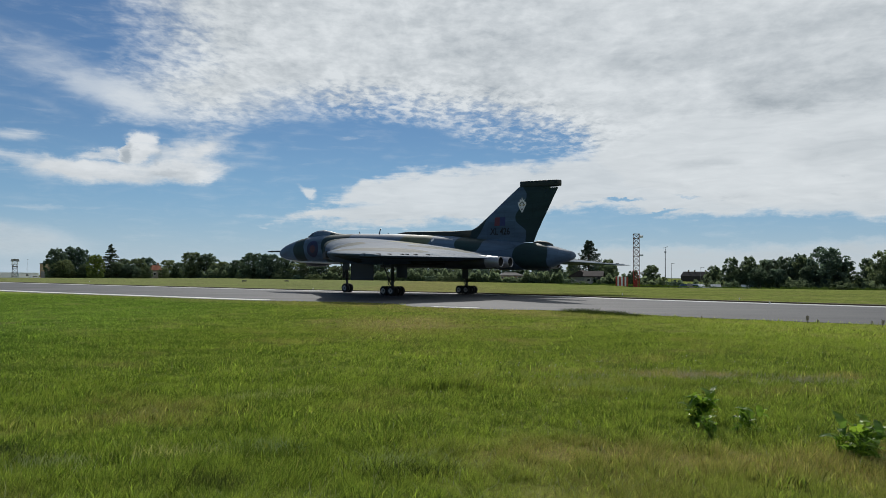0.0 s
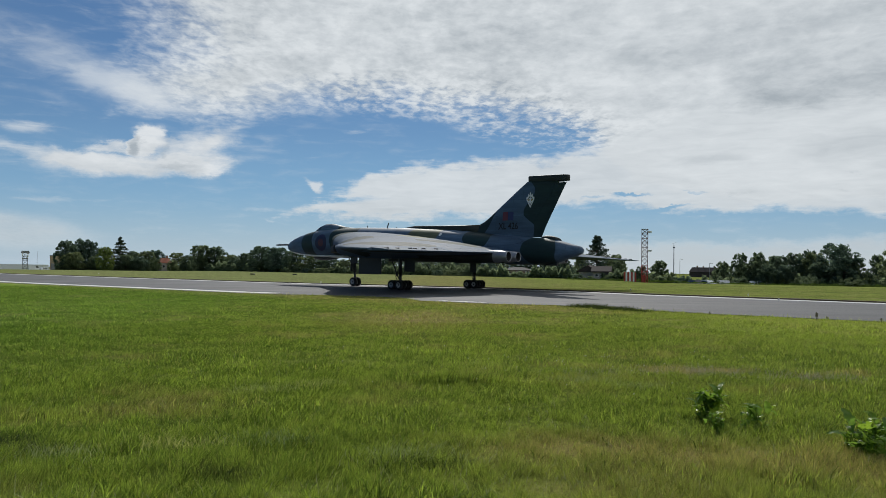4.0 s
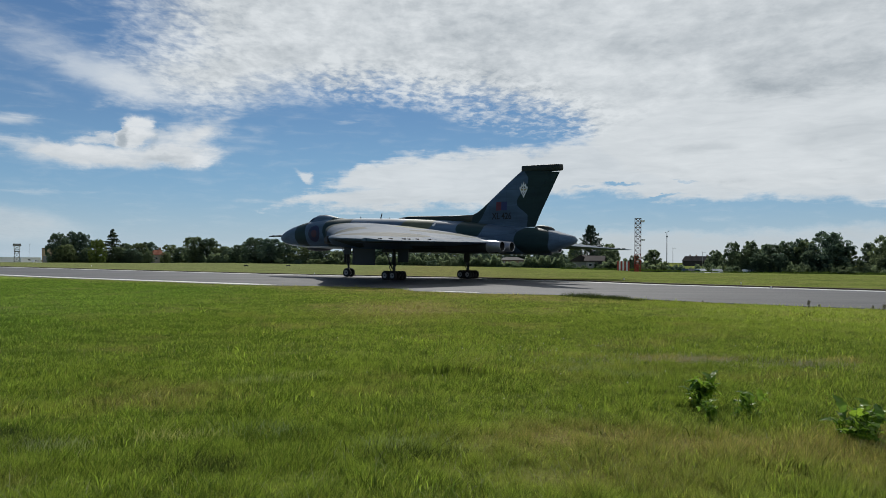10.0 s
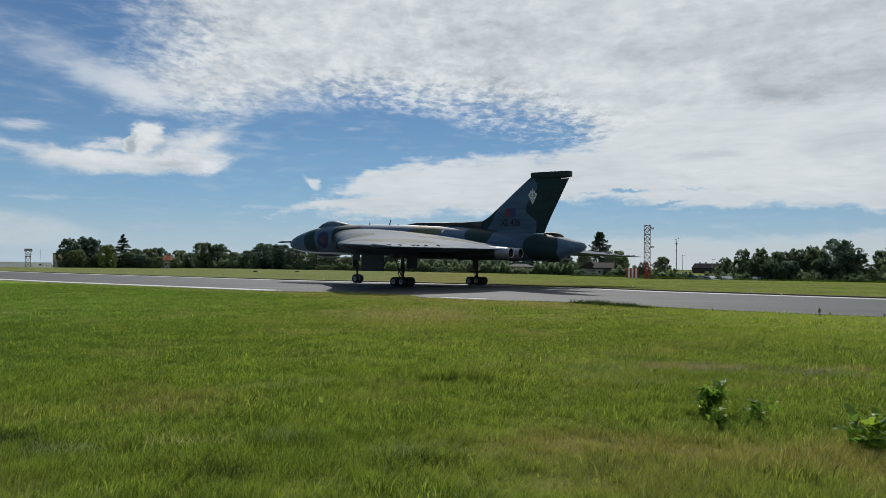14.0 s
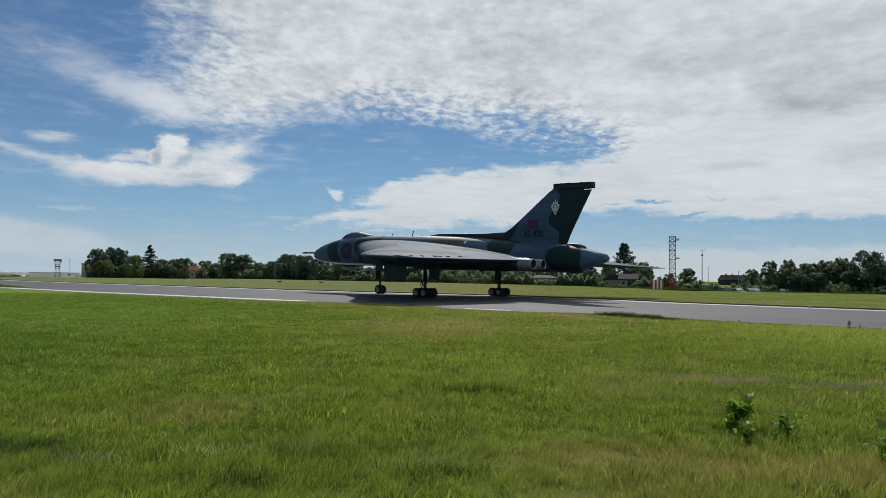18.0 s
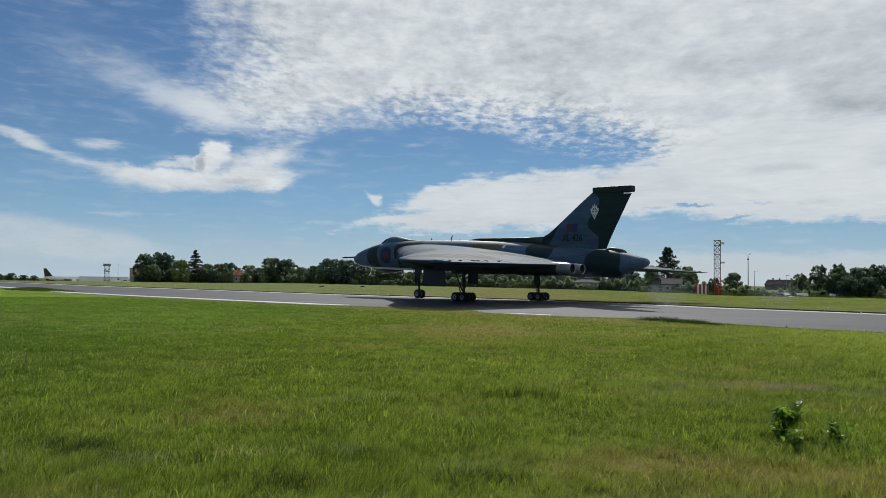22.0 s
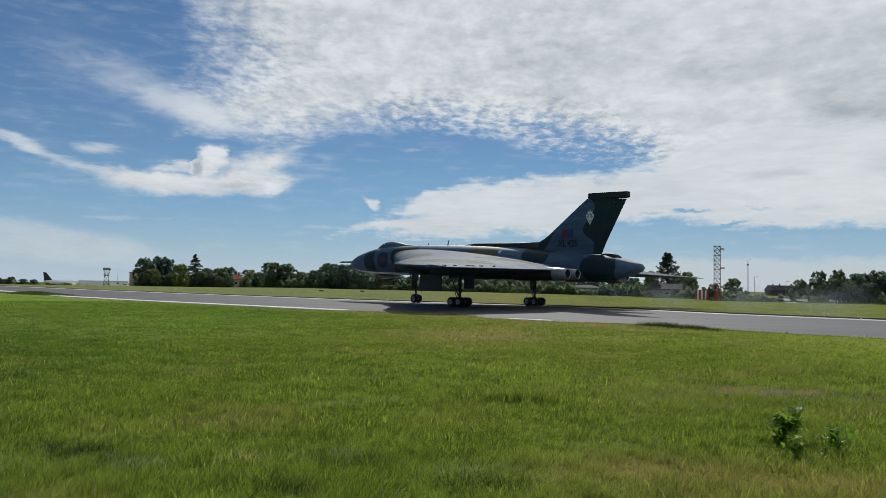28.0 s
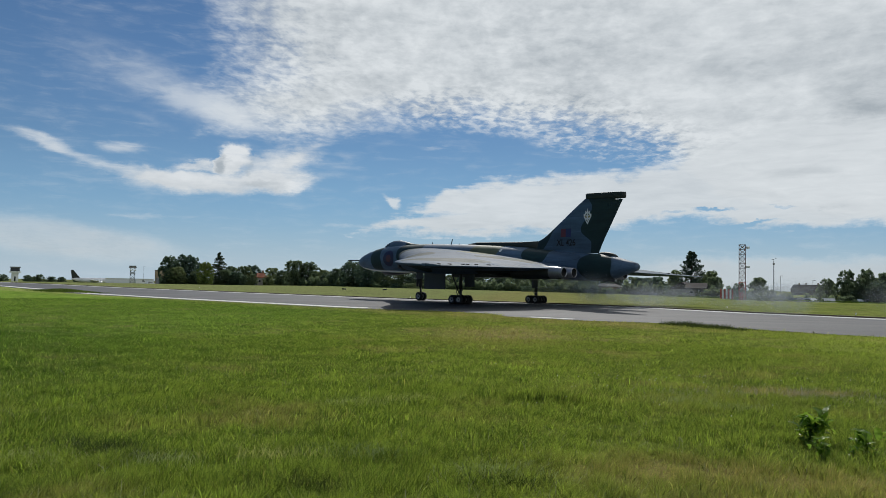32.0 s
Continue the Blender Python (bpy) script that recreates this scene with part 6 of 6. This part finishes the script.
def build_tufts():
    """The dark tussock, and pale stalks that stand above the sward."""
    rng = np.random.default_rng(4)
    n = 2300
    x, y = rng.normal(0.08, 0.3, n), rng.normal(10.45, 0.12, n)
    tagged(new("tussock", blades_mesh("tussock", x, y, rng.uniform(0.08, 0.2, n), np.full(n, 0.007), rng.uniform(0.05, 0.7, n), rng, 2)), "tall dark tussock in the meadow", "grass", kind="stuff")
    n = 3600
    r, az = 4.2 * (14.0 / 4.2) ** rng.uniform(0, 1, n), rng.uniform(radians(-40), radians(34), n)
    x, y = r * np.sin(az), r * np.cos(az)
    keep = patchy(x, y, 1.7, 9) > 0.42
    x, y = x[keep], y[keep]
    n = len(x)
    me = blades_mesh("stalks", x, y, rng.uniform(0.06, 0.13, n), np.full(n, 0.0035), rng.uniform(0.4, 1.8, n), rng, 2)
    me.materials[0] = STALK
    tagged(new("stalks", me), "pale dry grass stalks above the meadow", "grass", kind="stuff")
    # taller clumps that stand out of the sward
    k, per = 320, 60
    r, az = 4.4 * (30.0 / 4.4) ** rng.uniform(0, 1, k), rng.uniform(radians(-42), radians(36), k)
    wide = rng.uniform(0.06, 0.2, k) * (0.6 + 0.03 * r)
    x = np.repeat(r * np.sin(az), per) + rng.normal(0, 1, k * per) * np.repeat(wide * 1.8, per)
    y = np.repeat(r * np.cos(az), per) + rng.normal(0, 1, k * per) * np.repeat(wide, per)
    keep = (x - AIR_AT.x) * PORT_WAY.x + (y - AIR_AT.y) * PORT_WAY.y > 21.5
    h = rng.uniform(0.05, 0.125, k * per) * np.repeat(rng.uniform(0.7, 1.15, k), per)
    w = np.repeat(0.0045 + 0.0007 * r, per)
    x, y, h, w = x[keep], y[keep], h[keep], w[keep]
    tagged(new("grass_tufts", blades_mesh("grass_tufts", x, y, h, w, rng.uniform(0.1, 1.0, len(x)), rng, 2)), "taller tufts of green grass in the meadow", "grass", kind="stuff")
    # matted clumps of longer grass, some bleached, with dark hollows between the stems
    for name, label, mat, places, n in (("grass_clump", "clump of longer dark green grass in the meadow", WEED, ((-3.5, 6.3), (-3.85, 6.5), (-1.7, 5.6), (-0.25, 5.95)), 300),
                                        ("bleached_clump", "clump of longer grass bleached at the tips", BLEACHED, ((-2.2, 6.5), (-1.5, 6.7), (-0.3, 6.25), (-4.1, 5.9), (-3.1, 6.1), (1.9, 10.7), (2.4, 10.2), (-2.2, 9.4), (-1.6, 9.9)), 240)):
        for cx, cy in places:
            x, y = rng.normal(cx, 0.24, n), rng.normal(cy, 0.12, n)
            me = blades_mesh(name, x, y, rng.uniform(0.05, 0.13, n), np.full(n, 0.0055), rng.uniform(0.2, 1.7, n), rng, 2, mat)
            tagged(new(name, me), label, "grass", kind="stuff")
    # faded seed heads, in patches
    n = 1500
    k = rng.uniform(0, 1, n)
    x = np.where(k < 0.5, rng.normal(3.75, 0.5, n), np.where(k < 0.75, rng.normal(5.35, 0.35, n), rng.normal(2.2, 0.4, n)))
    y = np.where(k < 0.5, rng.normal(11.8, 0.32, n), np.where(k < 0.75, rng.normal(11.4, 0.15, n), rng.normal(11.4, 0.15, n)))
    me = blades_mesh("faded_grass", x, y, rng.uniform(0.05, 0.15, n), np.full(n, 0.006), rng.uniform(0.2, 1.2, n), rng, 1, FADED)
    tagged(new("faded_grass", me), "patches of pale faded seed heads in the meadow", "grass", kind="stuff")
    # small white clover heads
    n = 90
    x, y = rng.normal(2.4, 2.0, n), rng.normal(12.6, 1.6, n)
    verts, faces = [], []
    for i in range(n):
        o, q, z = len(verts), rng.uniform(0.006, 0.011), rng.uniform(0.06, 0.12)
        verts += [(x[i] + q, y[i], z), (x[i], y[i] + q, z), (x[i] - q, y[i], z), (x[i], y[i] - q, z), (x[i], y[i], z + q), (x[i], y[i], z - q), (x[i], y[i], -0.01)]
        faces += [(o, o + 1, o + 4), (o + 1, o + 2, o + 4), (o + 2, o + 3, o + 4), (o + 3, o, o + 4), (o + 1, o, o + 5), (o + 2, o + 1, o + 5), (o + 3, o + 2, o + 5), (o, o + 3, o + 5)]
    tagged(new("clover_flowers", mesh_of("clover_flowers", verts, faces, [CREAM])), "tiny white clover heads in the meadow", "flowers", kind="stuff")


STALK = surface("pale_stalks", (0.34, 0.34, 0.17), 0.6, vary=0.3, scale=5.0)
FADED = surface("faded_seed_heads", (0.42, 0.385, 0.26), 0.8, vary=0.25, scale=6.0)
BLEACHED = leafy("bleached_blades", (0.20, 0.26, 0.08), (0.46, 0.50, 0.20), 6.0, 0.4)
CREAM = surface("cream_petals", (0.5, 0.5, 0.4), 0.8, vary=0.2)
SEED = surface("brown_seed_heads", (0.11, 0.10, 0.05), 0.9, vary=0.3)
WEED = leafy("dark_edge_weeds", (0.028, 0.048, 0.014), (0.085, 0.115, 0.035), 1.5, 0.3)
build_grass()
build_edge_weeds()
build_tufts()
build_long_grass()

DOCK = leafy("dock_leaves", (0.060, 0.140, 0.018), (0.25, 0.40, 0.05), 9.0, 0.58, 0.26)


def dock_leaf(length, width, curl, rng):
    """A long wavy-edged leaf along x, arching down."""
    n, verts, faces = 9, [], []
    for i in range(n + 1):
        t = i / n
        wv = width * math.sin(math.pi * min(1.0, 0.06 + t * 0.94)) ** 0.7 * (1 + 0.16 * math.sin(t * 17 + rng.uniform(0, 1)))
        x = length * (math.sin(curl * t) / curl)
        z = length * (1 - math.cos(curl * t)) / curl
        for s, q in ((-1, 1), (-0.5, 0.25), (0, 0), (0.5, 0.25), (1, 1)):
            verts.append((x, s * wv / 2, -z + q * wv * 0.2 + rng.uniform(-1, 1) * 0.012))
    for i in range(n):
        for j in range(4):
            a = i * 5 + j
            faces.append((a, a + 1, a + 6, a + 5))
    return mesh_of("leaf", verts, faces, [DOCK], True)


def build_weeds():
    rng = random.Random(5)
    leaves = [dock_leaf(rng.uniform(0.10, 0.18), rng.uniform(0.05, 0.078), rng.uniform(0.8, 2.3), rng) for _ in range(10)]
    for x, y, k, s in ((2.66, 8.1, 26, 1.08), (2.52, 7.4, 9, 0.72), (2.98, 7.65, 12, 0.95), (2.8, 7.45, 6, 0.5), (3.52, 6.6, 22, 1.05), (3.74, 6.8, 12, 0.95), (3.42, 6.75, 4, 0.8), (3.42, 6.45, 6, 0.8)):
        t = thing("dock_plant", "broad-leaved green dock weed in the grass", "weed", pose(x, y, 0), "dock weeds")
        for i in range(2 * k):
            m = pose(rng.gauss(0, 0.06) * s, rng.gauss(0, 0.05) * s, rng.uniform(0.0, 0.22) * s, 0, 0, i * 137 + rng.uniform(-25, 25)) @ pose(0, 0, 0, 0, -rng.uniform(30, 105), 0) @ pose(0, 0, 0, rng.uniform(-25, 25)) @ Matrix.Scale(s * rng.uniform(0.75, 1.3), 4)
            child("leaf", rng.choice(leaves), t, "", m)
        bm = bmesh.new()
        for q in range(6):
            tube(bm, (0, 0, -0.02), (rng.uniform(-0.08, 0.08) * s, rng.uniform(-0.06, 0.06) * s, 0.2 * s), 0.007, 0.004, 6)
        part("stem", bm, DOCK, t)


build_weeds()


def build_stalk_weeds():
    rng = random.Random(3)
    proto = None
    for x, y, s in ((12.9, 27.6, 1.0), (13.15, 27.4, 0.8), (14.75, 26.2, 1.2), (14.55, 26.5, 0.9), (9.9, 29.9, 0.7), (15.6, 25.8, 0.8), (7.6, 33.2, 0.6), (6.6, 34.0, 0.6), (8.2, 32.6, 0.5)):
        x, y = x * 0.955, y * 0.955
        m = pose(x, y, 0, 0, 0, rng.uniform(0, 360)) @ Matrix.Scale(s * 0.7, 4)
        if proto is None:
            t = thing("seeding_weed", "tall brown seeding weed at the runway edge", "weed", None, "seeding weeds")
            for i in range(5):
                bm = bmesh.new()
                dx, dy, h = rng.uniform(-0.09, 0.09), rng.uniform(-0.09, 0.09), rng.uniform(0.22, 0.4)
                tube(bm, (0, 0, -0.02), (dx, dy, h), 0.006, 0.004, 5)
                st = part("stem", bm, SEED, t)
                bm = bmesh.new()
                for j in range(5):
                    q = 0.6 + 0.1 * j
                    bmesh.ops.create_icosphere(bm, subdivisions=1, radius=0.022, matrix=Matrix.Translation((dx * q + rng.uniform(-0.03, 0.03), dy * q + rng.uniform(-0.03, 0.03), h * q)))
                part("seed_head", bm, SEED, st)
            proto = t
            proto.matrix_basis = m
        else:
            copy_thing(proto, m)


build_stalk_weeds()


# ---- exhaust smoke: soft rigid puffs that leave the jet pipes ----
def make_smoke(name, thick, size, tall):
    m, nt = material(name)
    pos = N(nt, "ShaderNodeTexCoord").outputs["Object"]
    info = N(nt, "ShaderNodeObjectInfo").outputs["Random"]
    flat = N(nt, "ShaderNodeVectorMath", {"operation": "MULTIPLY"}, i0=pos, i1=(0.5 / size, 0.0, 1.0 / tall)).outputs[0]
    r = N(nt, "ShaderNodeVectorMath", {"operation": "LENGTH"}, i0=flat).outputs["Value"]
    n = tex(nt, N(nt, "ShaderNodeVectorMath", {"operation": "ADD"}, i0=pos, i1=N(nt, "ShaderNodeCombineXYZ", None, X=M(nt, "MULTIPLY", info, 50.0), Y=0.0, Z=0.0).outputs[0]).outputs[0], 1.1, 4.0, 0.6)
    alpha = M(nt, "MULTIPLY", M(nt, "MULTIPLY", ramp(nt, r, 1.0, 0.1), ramp(nt, n, 0.25, 0.65)), thick)
    d = N(nt, "ShaderNodeBsdfDiffuse", None, Color=(0.46, 0.50, 0.55, 1))
    t = N(nt, "ShaderNodeBsdfTranslucent", None, Color=(0.46, 0.50, 0.55, 1))
    dt = N(nt, "ShaderNodeMixShader", None, i0=0.5, i1=d.outputs[0], i2=t.outputs[0])
    finish(nt, N(nt, "ShaderNodeMixShader", None, i0=alpha, i1=N(nt, "ShaderNodeBsdfTransparent").outputs[0], i2=dt.outputs[0]).outputs[0])
    return m


def build_smoke():
    """Half-shell puffs, 4 m long; they wait inside the engine bays until they are blown out."""
    puffs = []
    for name, thick, k, tall in (("thin_grey_smoke", 0.18, 1.0, 1.25), ("grey_take_off_smoke", 0.30, 1.3, 1.1)):
        rings = [[(2.0 * k * math.cos(a) * q, 0.45 * math.sqrt(1 - q * q), tall * math.sin(a) * q) for a in [2 * math.pi * j / 20 for j in range(20)]] for q in (0.02, 0.3, 0.6, 0.85, 1.0)]
        v, f = loft(rings, cap=False)
        puffs.append(mesh_of("puff", v, f, [make_smoke(name, thick, k, tall)], True))
    thin, dense = puffs
    smoke = thing("exhaust_smoke", "thin grey smoke blown from the jet nozzles", "smoke", Matrix.Translation(AIR_AT) @ pose(0, 0, 0, 0, 0, AIR_TURN))
    rng = random.Random(8)
    t, out, i = 17.6, [], 0
    while t < 31.9:
        side = 3.5 if i % 2 else -3.5
        out.append((child("puff", thin if t < 30.2 else dense, smoke, "", (0.5, 0.1 * side, 3.45)), t, side, rng.uniform(-0.6, 0.1), rng.uniform(3.2, 4.6) if t < 30.2 else rng.uniform(8.0, 20.0)))
        t += 0.5 if t < 30.2 else 0.07
        i += 1
    return out


PUFFS = build_smoke()


# ---- what moves ----
def travel(t):
    """Metres the aircraft has rolled forward."""
    rows = [(0, 0), (14, 0.0), (17, 0.07), (19, 0.11), (20.5, 0.17), (22, 0.29), (23, 0.44), (24, 0.62), (24.6, 0.66), (30.4, 0.67), (30.8, 0.71), (31.0, 0.78), (31.2, 0.93), (31.4, 1.2), (31.6, 1.58), (31.8, 2.12), (32.0, 2.83)]
    return lerp_table(rows, t)[0]


def motions():
    times = [0.0, 14.0, 17.0, 19.0, 20.5, 22.0, 23.0, 24.0, 24.6, 26.0, 28.0, 30.4, 30.8, 31.0, 31.2, 31.4, 31.6, 31.8, 32.0]
    at = lambda t: Matrix.Translation(AIR_AT + NOSE_WAY * travel(t) + Vector((0, 0, 0.012))) @ pose(0, 0, 0, 0, 0, AIR_TURN)
    walk(JET, [(t, at(t)) for t in times])
    fine = sorted(set(times + [31.1, 31.3, 31.5, 31.7, 31.9]))
    for ob, r, place in WHEELS:
        walk(ob, [(t, Matrix.Translation(place) @ pose(0, 0, 0, 0, math.degrees(travel(t) / r), 0)) for t in fine])
    for ob, t0, side, dz, v in PUFFS:
        grow = lambda t: min(1.0, max(0.0, t - t0) / 0.7)
        go = lambda t: Matrix.Translation((0.5 + travel(t0) - v * (t - t0) * min(1.0, 0.5 + 0.4 * (t - t0)), side * (0.1 + 0.9 * grow(t)), 3.45 if t <= t0 else 3.45 - (2.0 - dz) * min(1.0, (t - t0) / (2.0 if v < 6.0 else 0.8))))
        rest = [(0.0, Matrix.Translation((0.5, 0.1 * side, 3.45))), (t0, Matrix.Translation((0.5 + travel(t0), 0.1 * side, 3.45)))]
        later = [(t0 + k, go(t0 + k)) for k in (0.7, 1.4, 2.1, 3.0, 4.5) if t0 + k < 31.9]
        walk(ob, rest + later + [(32.0, go(32.0))])
    walk(CLOUDS, [(t, pose(0, 0, 0, 0, 0, 0.031 * t)) for t in (0.0, 16.0, 32.0)])


motions()
